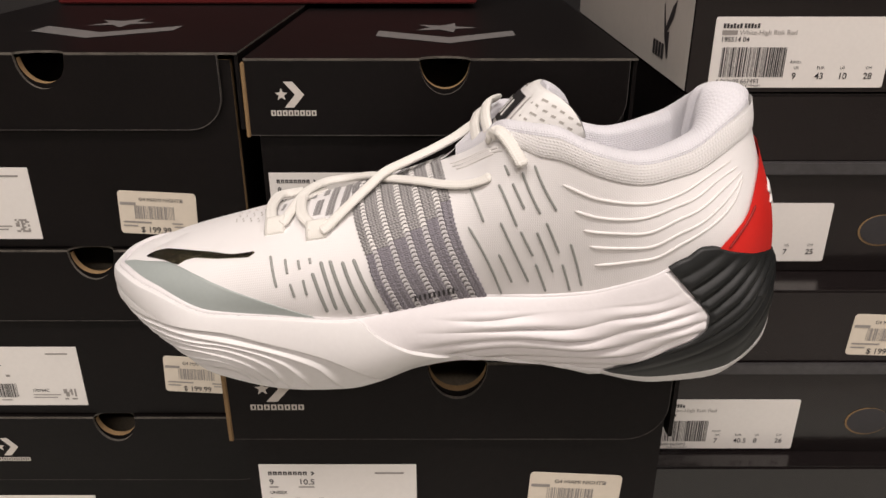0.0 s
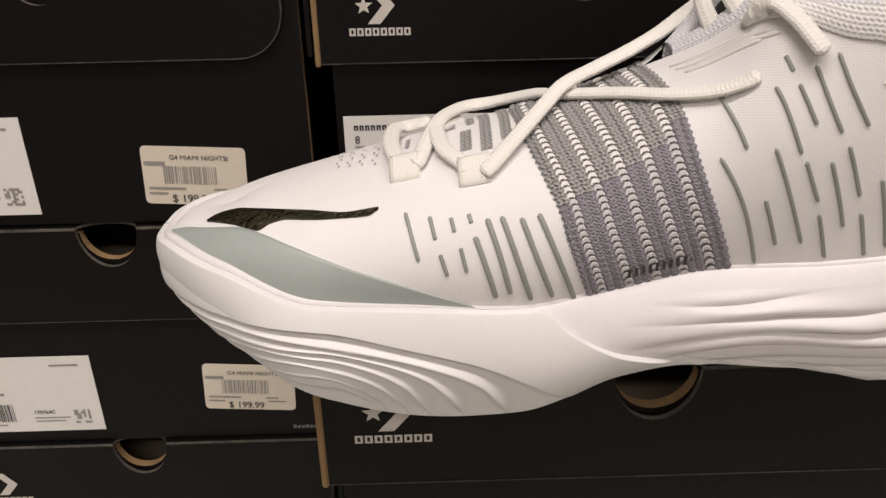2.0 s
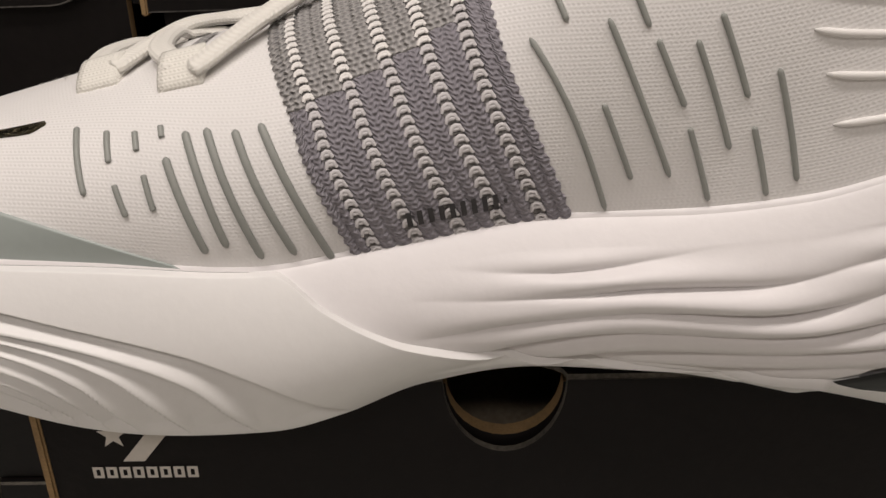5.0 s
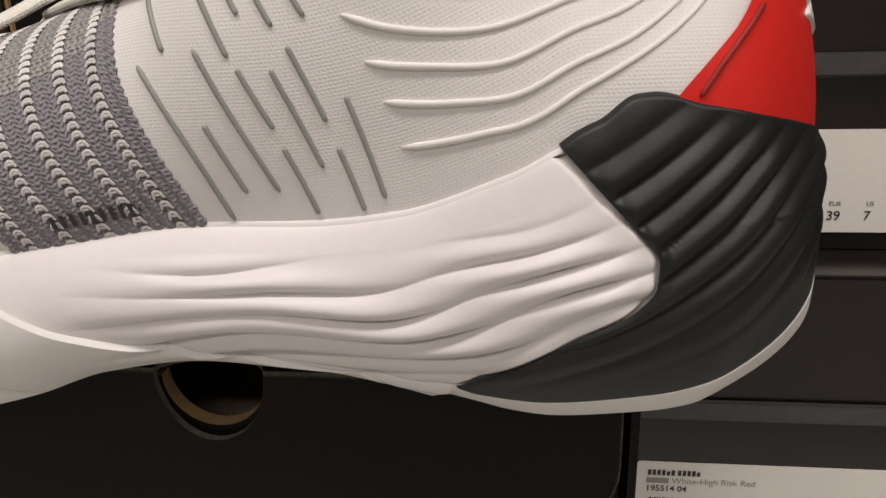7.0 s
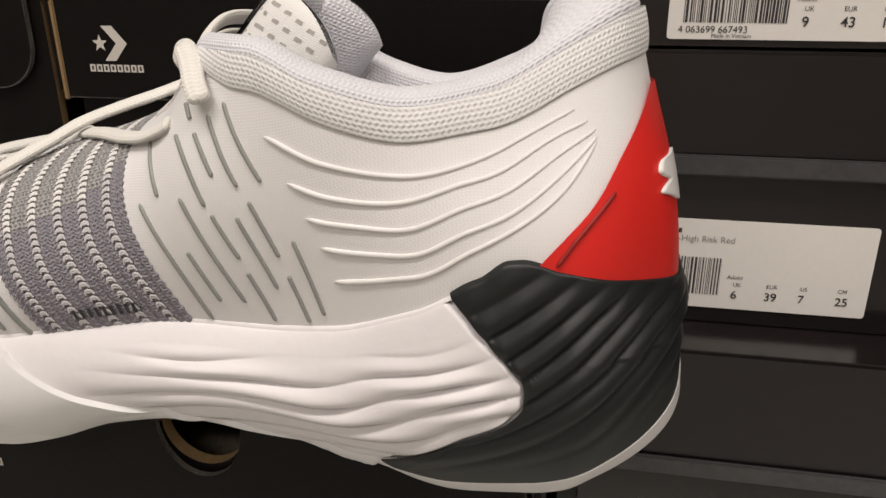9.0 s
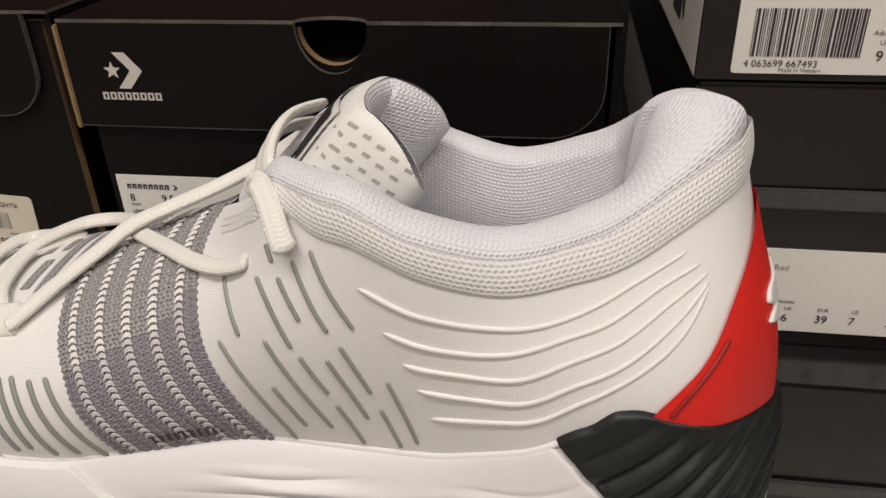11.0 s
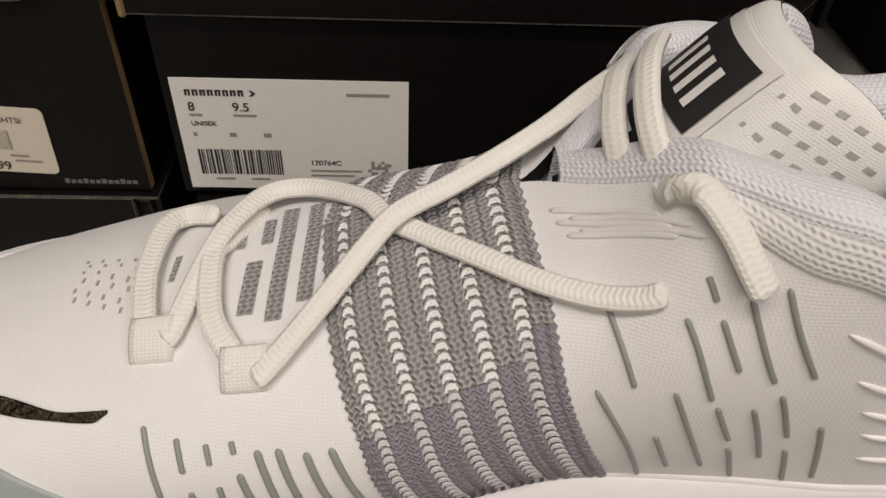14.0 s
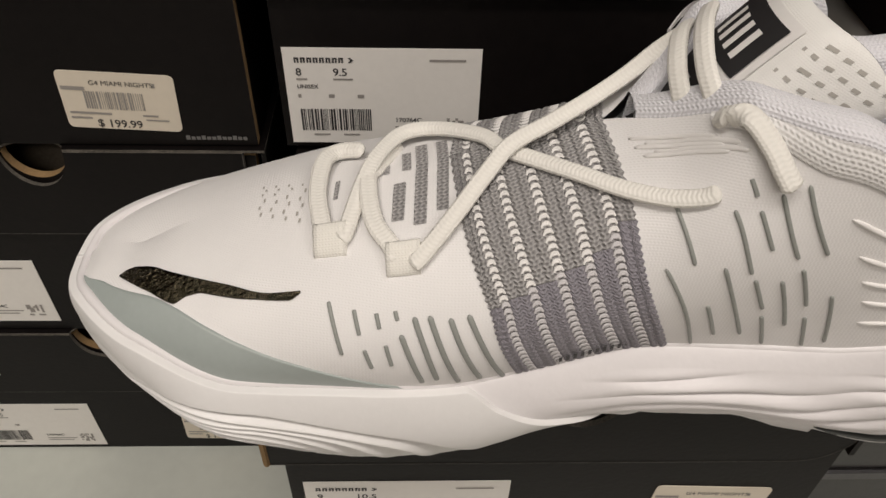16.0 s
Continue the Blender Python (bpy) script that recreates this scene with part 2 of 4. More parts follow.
def emblem(parent, x, z, y, k=1.0):
    """A pale star and chevron over a row of small bars."""
    bm = bmesh.new()
    face_at(bm, star(x + 0.0062 * k, z + 0.0115 * k, 0.0036 * k), y)
    part("star_mark", bm, M_PRINT, parent, "pale printed star")
    bm = bmesh.new()
    o = [(0.0075, 0.0185), (0.0125, 0.0185), (0.0185, 0.0115), (0.0125, 0.0045), (0.0075, 0.0045), (0.0135, 0.0115)]
    face_at(bm, [(x + a * k, z + b * k) for a, b in o[:3] + [o[5]]], y)
    face_at(bm, [(x + a * k, z + b * k) for a, b in (o[5], o[2], o[3], o[4])], y)
    part("chevron_mark", bm, M_PRINT, parent, "pale printed chevron")
    bm = bmesh.new()
    for i in range(8):
        x0 = x + i * 0.00312 * k
        bars_bm([(x0, z, x0 + 0.0008 * k, z + 0.003 * k), (x0 + 0.0017 * k, z, x0 + 0.0025 * k, z + 0.003 * k), (x0 + 0.0008 * k, z + 0.0023 * k, x0 + 0.0017 * k, z + 0.003 * k), (x0 + 0.0008 * k, z, x0 + 0.0017 * k, z + 0.0007 * k)], y, bm)
    part("wordmark", bm, M_PRINT, parent, "row of pale printed bars", kind="stuff")


def barcode(bm, x0, z0, x1, z1, y, seed):
    rng = random.Random(seed)
    x = x0
    while x < x1:
        w = rng.choice((0.00025, 0.00025, 0.0005, 0.0008))
        bars_bm([(x, z0, min(x + w, x1), z1)], y, bm)
        x += w + rng.choice((0.0003, 0.0003, 0.0006))


def qr_patch(bm, x0, z0, size, y, seed):
    """A speckled square, blurred into plain blocks."""
    rng = random.Random(seed)
    c = size / 7
    for i in range(7):
        for j in range(7):
            if rng.random() < 0.55:
                bars_bm([(x0 + i * c, z0 + j * c, x0 + (i + 1) * c, z0 + (j + 1) * c)], y, bm)


def size_label(parent, x0, z0, y, sizes, w=0.0755, h=0.0435, seed=1):
    """White size sticker: bars for the name, two sizes, a bar code and a speckled square."""
    sheet = part("size_label", plate([(x0, z0), (x0 + w, z0), (x0 + w, z0 + h), (x0, z0 + h)], y - 0.0004, 0.0003), M_PAPER, parent, "white paper size label")
    f = y - 0.0006
    bm = bmesh.new()
    for i in range(8):
        xa = x0 + 0.0042 + i * 0.0024
        bars_bm([(xa, z0 + h - 0.0062, xa + 0.0007, z0 + h - 0.004), (xa + 0.0011, z0 + h - 0.0062, xa + 0.0018, z0 + h - 0.004), (xa + 0.0003, z0 + h - 0.0046, xa + 0.0015, z0 + h - 0.004)], f, bm)
    xa, za = x0 + 0.0245, z0 + h - 0.0062
    face_at(bm, [(xa, za + 0.0022), (xa + 0.001, za + 0.0022), (xa + 0.0022, za + 0.0011), (xa + 0.001, za), (xa, za), (xa + 0.0011, za + 0.0011)][:], f)
    part("heading_bars", bm, M_INK, sheet, kind="stuff")
    text_mesh("size_number", sizes[0], 0.0046, M_INK, sheet, upright(x0 + 0.0043, f, z0 + h - 0.0118), 0.00004)
    text_mesh("size_number", sizes[1], 0.0046, M_INK, sheet, upright(x0 + 0.0185, f, z0 + h - 0.0118), 0.00004)
    text_mesh("fit_word", "UNISEX", 0.0024, M_INK, sheet, upright(x0 + 0.0043, f, z0 + h - 0.0175), 0.00004)
    bm = bmesh.new()
    bars_bm([(x0 + w - 0.020, z0 + h - 0.0054, x0 + w - 0.006, z0 + h - 0.0044), (x0 + 0.0043, z0 + h - 0.0138, x0 + 0.0085, z0 + h - 0.013), (x0 + 0.0185, z0 + h - 0.0138, x0 + 0.026, z0 + h - 0.013),
             (x0 + 0.0043, z0 + h - 0.0218, x0 + 0.0055, z0 + h - 0.0202), (x0 + 0.0162, z0 + h - 0.0218, x0 + 0.0185, z0 + h - 0.0202), (x0 + 0.0275, z0 + h - 0.0218, x0 + 0.030, z0 + h - 0.0202),
             (x0 + w - 0.0335, z0 + 0.0078, x0 + w - 0.016, z0 + 0.0085), (x0 + w - 0.0335, z0 + 0.0058, x0 + w - 0.0185, z0 + 0.0065), (x0 + 0.009, z0 + 0.0038, x0 + 0.0155, z0 + 0.0046), (x0 + 0.021, z0 + 0.0038, x0 + 0.0275, z0 + 0.0046)], f, bm)
    part("small_print", bm, M_FADED, sheet, kind="stuff")
    bm = bmesh.new()
    barcode(bm, x0 + 0.0045, z0 + 0.0062, x0 + 0.0325, z0 + 0.0165, f, seed)
    part("bar_code", bm, M_INK, sheet, kind="stuff")
    text_mesh("style_code", "170764C", 0.0029, M_INK, sheet, upright(x0 + w - 0.0335, f, z0 + 0.0105), 0.00004)
    bm = bmesh.new()
    qr_patch(bm, x0 + w - 0.0138, z0 + 0.0045, 0.008, f, seed)
    part("speckled_square", bm, M_FADED, sheet, kind="stuff")
    return sheet


def price_label(parent, x0, z0, y, lean=-3.0, seed=3):
    """Cream price sticker with a bar code, stuck on slightly askew."""
    w, h = 0.0445, 0.0262
    piv = Matrix.Translation((x0, 0, z0)) @ pose(0, 0, 0, 0, -lean, 0) @ Matrix.Translation((-x0, 0, -z0))
    r = 0.0022
    o = arc(x0 + r, z0 + r, r, r, 180, 270, 4) + arc(x0 + w - r, z0 + r, r, r, 270, 360, 4) + arc(x0 + w - r, z0 + h - r, r, r, 0, 90, 4) + arc(x0 + r, z0 + h - r, r, r, 90, 180, 4)
    sheet = part("price_label", plate(o, y - 0.0005, 0.0003), M_CREAM, parent, "cream paper price label")
    f = y - 0.0007
    bm = bmesh.new()
    bars_bm([(x0 + 0.001, z0 + h - 0.0085, x0 + 0.010, z0 + h - 0.0068), (x0 + 0.002, z0 + 0.0068, x0 + 0.018, z0 + 0.0078), (x0 + 0.002, z0 + 0.0045, x0 + 0.010, z0 + 0.0054), (x0 + 0.030, z0 + 0.0068, x0 + 0.036, z0 + 0.0076), (x0 + 0.031, z0 + 0.0048, x0 + 0.040, z0 + 0.0055), (x0 + 0.036, z0 + h - 0.0058, x0 + 0.037, z0 + h - 0.004)], f, bm)
    part("small_print", bm, M_FADED, sheet, kind="stuff")
    bm = bmesh.new()
    barcode(bm, x0 + 0.009, z0 + 0.0095, x0 + 0.0315, z0 + 0.0175, f, seed)
    part("bar_code", bm, M_FADED, sheet, kind="stuff")
    text_mesh("stock_words", "G4 MIAMI NIGHTS", 0.0030, M_INK, sheet, upright(x0 + 0.0120, f, z0 + h - 0.0058))
    text_mesh("price", "$ 199.99", 0.0050, M_INK, sheet, upright(x0 + 0.0115, f, z0 + 0.0011), 0.00004)
    for ob in (sheet, *sheet.children):
        ob.data.transform(piv)
    return sheet


def lidded_box(label, x0, x1, y0, z0, z1, lid=0.0405, depth=0.33, notch=None, round_left=True, brand=None, top_mark=True, gloss=M_CARD, flap_in=0.004):
    """A black card shoe box: hollow body, lid with a rounded front flap and a finger notch."""
    top = tagged(new("shoe_box"), label, "shoe box", "stacked shoe boxes")
    b0, b1, t = x0 + 0.0045, x1 - 0.0045, 0.0022
    nx = notch if notch is not None else (x0 + x1) / 2
    bz = z1 - 0.003
    fy = y0 + 0.0028
    nr, nd = 0.0135, 0.0180
    wall = 0.0042
    slots = [gloss, M_KRAFT]
    # body with a notched front
    half = arc(nx, bz + 0.001, nr * 0.96, nd - 0.0045, 360, 180, 16)
    out = [(b0, z0), (b1, z0), (b1, bz)] + half + [(b0, bz)]
    body = part("body", plate(out, fy, wall, None, 1), None, top, "", slots)
    part("side_wall", box_bm(b0, b0 + t, fy + wall, y0 + depth, z0, bz), gloss, top)
    part("side_wall", box_bm(b1 - t, b1, fy + wall, y0 + depth, z0, bz), gloss, top)
    part("back_wall", box_bm(b0 + t, b1 - t, y0 + depth - t, y0 + depth, z0, bz), gloss, top)
    part("base", box_bm(b0 + t, b1 - t, fy + wall, y0 + depth - t, z0, z0 + t), gloss, top)
    # crumpled wrapping paper inside, seen through the notch
    n = 12
    vs = [(b0 + 0.01 + (b1 - b0 - 0.02) * i / (n - 1), fy + 0.014 + 0.012 * j + 0.006 * noise.noise((i * 0.9, j * 0.8, x0 * 40 + z0 * 30)), bz - 0.028 + 0.02 * (j / 5) + 0.008 * noise.noise((i * 0.7, j * 0.9, z0 * 50))) for j in range(6) for i in range(n)]
    link_mesh("wrapping_paper", vs, grid_faces(6, n), M_TISSUE, top, "tan wrapping paper", True)
    # lid: front flap, top, sides
    r = 0.019
    fl0, fl1 = x0 + (0.0005 if not round_left else 0.003), x1 - flap_in
    left = arc(fl0 + r, z1 - lid + r, r, r, 180, 270, 8) if round_left else [(fl0, z1 - lid)]
    o = left + arc(fl1 - r, z1 - lid + r, r, r, 270, 360, 8) + [(fl1, z1)] + arc(nx, z1, nr, nd, 360, 180, 18) + [(fl0, z1)]
    lid_ob = part("lid", plate(o, y0, 0.002, None, 1), None, top, "", [gloss, M_WORN])
    bm = bmesh.new()
    # top with the notch cut a little into its front edge
    o = [(x0, y0 + 0.0004), (nx - nr, y0 + 0.0004)] + [(nx + nr * 1.0 * math.cos(radians(180 - 180 * i / 10)), y0 + 0.0004 + 0.007 * math.sin(radians(180 * i / 10))) for i in range(1, 10)] + [(nx + nr, y0 + 0.0004), (x1, y0 + 0.0004), (x1, y0 + depth), (x0, y0 + depth)]
    lo = [bm.verts.new((x, y, z1)) for x, y in o]
    hi = [bm.verts.new((x, y, z1 + 0.0012)) for x, y in o]
    bm.faces.new(lo[::-1])
    bm.faces.new(hi)
    for i in range(len(o)):
        k = (i + 1) % len(o)
        f = bm.faces.new((lo[i], lo[k], hi[k], hi[i]))
        f.material_index = 1
    bmesh.ops.recalc_face_normals(bm, faces=bm.faces[:])
    part("lid_top", bm, None, lid_ob, "", [gloss, M_WORN])
    part("lid_side", box_bm(x0, x0 + 0.002, y0 + 0.0021, y0 + depth, z1 - lid, z1), gloss, lid_ob)
    part("lid_side", box_bm(x1 - 0.002, x1, y0 + 0.0021, y0 + depth, z1 - lid, z1), gloss, lid_ob)
    part("lid_back", box_bm(x0 + 0.002, x1 - 0.002, y0 + depth - 0.002, y0 + depth, z1 - lid, z1), gloss, lid_ob)
    # worn pale line along the cut edge of the flap
    rr = r - 0.00045
    lo = (arc(fl0 + r, z1 - lid + r, r, r, 180, 270, 8) if round_left else [(fl0, z1 - lid), (fl0 + r, z1 - lid)]) + arc(fl1 - r, z1 - lid + r, r, r, 270, 360, 8) + [(fl1, z1)]
    hi = (arc(fl0 + r, z1 - lid + r, rr, rr, 180, 270, 8) if round_left else [(fl0, z1 - lid + 0.00045), (fl0 + r, z1 - lid + 0.00045)]) + arc(fl1 - r, z1 - lid + r, rr, rr, 270, 360, 8) + [(fl1 - 0.00045, z1)]
    link_mesh("worn_edge", [(a, y0 - 0.0002, b) for a, b in lo] + [(a, y0 - 0.0002, b) for a, b in hi], [(i, i + 1, len(lo) + i + 1, len(lo) + i) for i in range(len(lo) - 1)], M_SCUFF, lid_ob)
    if not round_left:
        part("raw_edge", box_bm(x0 - 0.0018, x0 + 0.0004, y0 - 0.0006, y0 + 0.003, z1 - lid - 0.001, z1 - 0.001, 0.0005), M_KRAFT, lid_ob, "torn tan card edge")
    if brand is not None:
        emblem(lid_ob, brand[0], brand[1], y0 - 0.0003)
    if top_mark:
        c = (x0 + x1) / 2
        bm = bmesh.new()
        ch = [(-0.040, 0.075), (0.005, 0.048), (0.046, 0.078), (0.046, 0.098), (0.005, 0.070), (-0.040, 0.098)]
        zt = z1 + 0.0015
        for q in ((0, 1, 4, 5), (1, 2, 3, 4)):
            bm.faces.new([bm.verts.new((c + ch[i][0], y0 + ch[i][1], zt)) for i in q])
        bm.faces.new([bm.verts.new((a, b - 0.9, zt)) for a, b in star(c + 0.002, y0 + 0.9 + 0.112, 0.022, 70)])
        part("printed_mark", bm, M_DIMPRINT, lid_ob, "dim grey printed chevron and star")
    return top


# ---- the shoe's surfaces: a last-like form, from the toe (s = 0) to the heel (s = 1), near side n, far side f ----
def smooth(keys, values):
    """A smooth function through a few (key, value) pairs."""
    k, v = np.array(keys, float), np.array(values, float)
    d = np.diff(v) / np.diff(k)
    m = np.zeros(len(k))
    m[0], m[-1] = d[0], d[-1]
    for i in range(1, len(k) - 1):
        m[i] = 0 if d[i - 1] * d[i] <= 0 else 2 * d[i - 1] * d[i] / (d[i - 1] + d[i])

    def at(x):
        x = np.clip(np.asarray(x, float), k[0], k[-1])
        i = np.clip(np.searchsorted(k, x) - 1, 0, len(k) - 2)
        h = k[i + 1] - k[i]
        t = (x - k[i]) / h
        return ((2 * t**3 - 3 * t**2 + 1) * v[i] + (t**3 - 2 * t**2 + t) * h * m[i]
                + (3 * t**2 - 2 * t**3) * v[i + 1] + (t**3 - t**2) * h * m[i + 1])
    return at


# rim where the upper meets the midsole
RS = (0, 0.015, 0.04, 0.10, 0.2, 0.3, 0.45, 0.6, 0.75, 0.88, 0.96, 0.985, 1)
rim_x = smooth(RS, (-0.1370, -0.1360, -0.1315, -0.117, -0.091, -0.062, -0.016, 0.032, 0.078, 0.113, 0.1320, 0.1360, 0.1370))
rim_n = smooth((0, 0.015, 0.04, 0.10, 0.2, 0.3, 0.38, 0.45, 0.54, 0.62, 0.70, 0.78, 0.88, 0.96, 0.985, 1),
               (0.304, 0.295, 0.2875, 0.2755, 0.2675, 0.2675, 0.2695, 0.2735, 0.2780, 0.2765, 0.2715, 0.2662, 0.2675, 0.284, 0.294, 0.306))
rim_f = smooth(RS, (0.302, 0.311, 0.3185, 0.3325, 0.350, 0.357, 0.354, 0.349, 0.345, 0.342, 0.329, 0.319, 0.306))
rim_z = smooth((0, 0.04, 0.10, 0.2, 0.3, 0.38, 0.45, 0.54, 0.62, 0.68, 0.75, 0.80, 0.88, 0.96, 1),
               (0.860, 0.8615, 0.8595, 0.8518, 0.8503, 0.8482, 0.8505, 0.8537, 0.8545, 0.8575, 0.8660, 0.8728, 0.873, 0.868, 0.864))
# underside
BS = (0, 0.04, 0.10, 0.2, 0.3, 0.37, 0.42, 0.47, 0.53, 0.6, 0.7, 0.78, 0.85, 0.92, 0.97, 1)
sole_z = smooth(BS, (0.8405, 0.8370, 0.8310, 0.8235, 0.8178, 0.8170, 0.8188, 0.8230, 0.8246, 0.8236, 0.8202, 0.8196, 0.8216, 0.8284, 0.8352, 0.8400))
# ridge of the vamp, then the edge of the collar
TS = (0, 0.04, 0.10, 0.2, 0.3, 0.40, 0.48, 0.52, 0.57, 0.63, 0.69, 0.75, 0.82, 0.89, 0.95, 1)
top_x = smooth(TS, (-0.121, -0.119, -0.109, -0.088, -0.060, -0.030, -0.003, 0.010, 0.025, 0.040, 0.056, 0.075, 0.092, 0.108, 0.119, 0.1235))
top_n = smooth(TS, (0.303, 0.3035, 0.305, 0.308, 0.310, 0.311, 0.311, 0.301, 0.284, 0.274, 0.2705, 0.2735, 0.2795, 0.2875, 0.297, 0.308))
top_f = smooth(TS, (0.303, 0.3035, 0.305, 0.308, 0.310, 0.311, 0.311, 0.321, 0.336, 0.343, 0.345, 0.343, 0.339, 0.332, 0.320, 0.308))
top_z = smooth(TS, (0.8672, 0.8680, 0.8725, 0.8782, 0.8850, 0.8928, 0.9018, 0.9100, 0.9226, 0.9230, 0.9172, 0.9125, 0.9150, 0.9235, 0.9295, 0.9310))
openness = smooth((0, 0.47, 0.56, 0.62, 1), (0, 0, 0.55, 1, 1))


C1, C2, C3, FAR = 0.05, 0.62, 0.35, 0.40
swell = smooth((0, 0.08, 0.25, 0.39, 0.54, 0.66, 0.78, 0.95, 1), (0, 0, 0.006, 0.012, 0.0130, 0.0050, 0.0025, 0, 0))


def upper(s, v, near=True, lift=0.0):
    """Points of the upper at s along the rim and v from the rim (0) up to the top edge (1)."""
    s, v = np.broadcast_arrays(np.asarray(s, float), np.asarray(v, float))
    fy = (rim_n if near else rim_f)(s)
    ty = (top_n if near else top_f)(s)
    f = np.stack([rim_x(s), fy, rim_z(s)], -1)
    tz = top_z(s) - (0 if near else 0.0065) * np.exp(-((s - 0.70) / 0.11)**2)
    t = np.stack([top_x(s), ty, tz], -1)
    o = openness(s)[..., None]
    d = t - f
    rise = d * np.array([0, 0, 1.0])
    flat = d * np.array([1.0, 1.0, 0])
    p1 = f + rise * (0.55 - 0.05 * o) + flat * (C1 if near else 0.10)
    p2a = t - flat * (C2 if near else FAR) - rise * 0.02
    p2b = t - rise * 0.42 - flat * C3
    p2 = p2a * (1 - o) + p2b * o
    w = v[..., None]
    puff = swell(s)[..., None] * np.array([0, -1.0 if near else 0.25, 0])
    p1, p2 = p1 + puff, p2 + 0.8 * puff
    return f * (1 - w)**3 + 3 * p1 * w * (1 - w)**2 + 3 * p2 * w**2 * (1 - w) + t * w**3


def normals(fn, s, v, near=True):
    e = 1e-3
    a = fn(np.clip(s + e, 0, 1), v, near) - fn(np.clip(s - e, 0, 1), v, near)
    b = fn(s, np.clip(v + e, 0, 1), near) - fn(s, np.clip(v - e, 0, 1), near)
    n = np.cross(a, b) if near else np.cross(b, a)
    return n / np.maximum(np.linalg.norm(n, axis=-1, keepdims=True), 1e-12)


# how far the underside draws in (and flares out at the back of the heel), and how lean the toe is
tuck = smooth((0, 0.10, 0.18, 0.26, 0.38, 0.46, 0.55, 0.80, 0.90, 0.96, 1), (0.0060, 0.0060, 0.0045, 0.0028, 0.0030, 0.0062, 0.0075, 0.0068, 0.0035, -0.0010, -0.0020))
toe_in = smooth((0, 0.06, 0.18, 1), (0.0034, 0.0034, 0, 0))


def midsole(s, v, near=True):
    """Points of the midsole's wall from the underside (0) to the rim (1)."""
    s, v = np.broadcast_arrays(np.asarray(s, float), np.asarray(v, float))
    fy = (rim_n if near else rim_f)(s)
    top = np.stack([rim_x(s), fy, rim_z(s) + 0.0015], -1)
    out = np.stack([rim_x(np.clip(s + 0.004, 0, 1)) - rim_x(np.clip(s - 0.004, 0, 1)),
                    (rim_n if near else rim_f)(np.clip(s + 0.004, 0, 1)) - (rim_n if near else rim_f)(np.clip(s - 0.004, 0, 1))], -1)
    out /= np.maximum(np.linalg.norm(out, axis=-1, keepdims=True), 1e-9)
    n = np.stack([out[..., 1], -out[..., 0], 0 * s], -1) * (1 if near else -1)
    w = v[..., None]
    bottom = top * np.array([1, 1, 0.0]) + np.stack([0 * s, 0 * s, sole_z(s)], -1)
    p = bottom * (1 - w) + top * w
    waist = 0.0030 * np.exp(-((s - 0.55) / 0.11)**2) * (1 - v**3)
    bulge = waist + 0.0050 * (1 - 0.95 * np.clip((s - 0.87) / 0.12, 0, 1)**2) * np.sin(np.pi * np.clip(v, 0, 1))**0.8 + 0.0012 - tuck(s) * (1 - v)**3
    bulge = bulge - toe_in(s) * np.clip(3 * (1 - v), 0, 1)
    return p + n * bulge[..., None]


# ---- the shoe ----
shoe = tagged(new("basketball_shoe"), "white knit basketball shoe with grey band and red heel", "shoe")


def metric_uv(p):
    """Lengths along rows and columns of a grid of points, in metres."""
    du = np.linalg.norm(np.diff(p, axis=1), axis=2)
    dv = np.linalg.norm(np.diff(p, axis=0), axis=2)
    u = np.concatenate([np.zeros((p.shape[0], 1)), np.cumsum(du, axis=1)], axis=1)
    v = np.concatenate([np.zeros((1, p.shape[1])), np.cumsum(dv, axis=0)], axis=0)
    return np.stack([np.broadcast_to(u[len(u) // 2], u.shape), v], -1).reshape(-1, 2)


def sheet(name, p, mat, parent, label="", flip=False):
    """A smooth part from a grid of points (rows, columns, 3)."""
    r, c = p.shape[:2]
    return link_mesh(name, p.reshape(-1, 3), grid_faces(r, c, False, flip), mat, parent, label, True, metric_uv(p))


def round_trip(fn, s, v, lift=0.0):
    """Rows over v, columns toe, near side, heel, far side and back to the toe."""
    S, V = np.meshgrid(s, v)
    pn, pf = fn(S, V, True), fn(S, V, False)
    if lift:
        pn = pn + normals(fn, S, V, True) * lift
        pf = pf + normals(fn, S, V, False) * lift
    return np.concatenate([pn, pf[:, ::-1][:, 1:]], axis=1)


SS = np.unique(np.concatenate([np.linspace(0, 0.06, 24), np.linspace(0.06, 0.9, 150), np.linspace(0.9, 1, 34)]))

# upper
sheet("upper", round_trip(upper, SS, np.linspace(0, 1, 60)), M_UPPER, shoe, "white knit upper")

# lining: rolls over the collar and drops to the insole
LS = np.linspace(0.505, 1, 120)


roll_th = smooth((0.5, 0.53, 0.57, 0.72, 0.84, 0.92, 1), (0.0042, 0.0048, 0.0054, 0.0058, 0.0076, 0.0094, 0.0096))


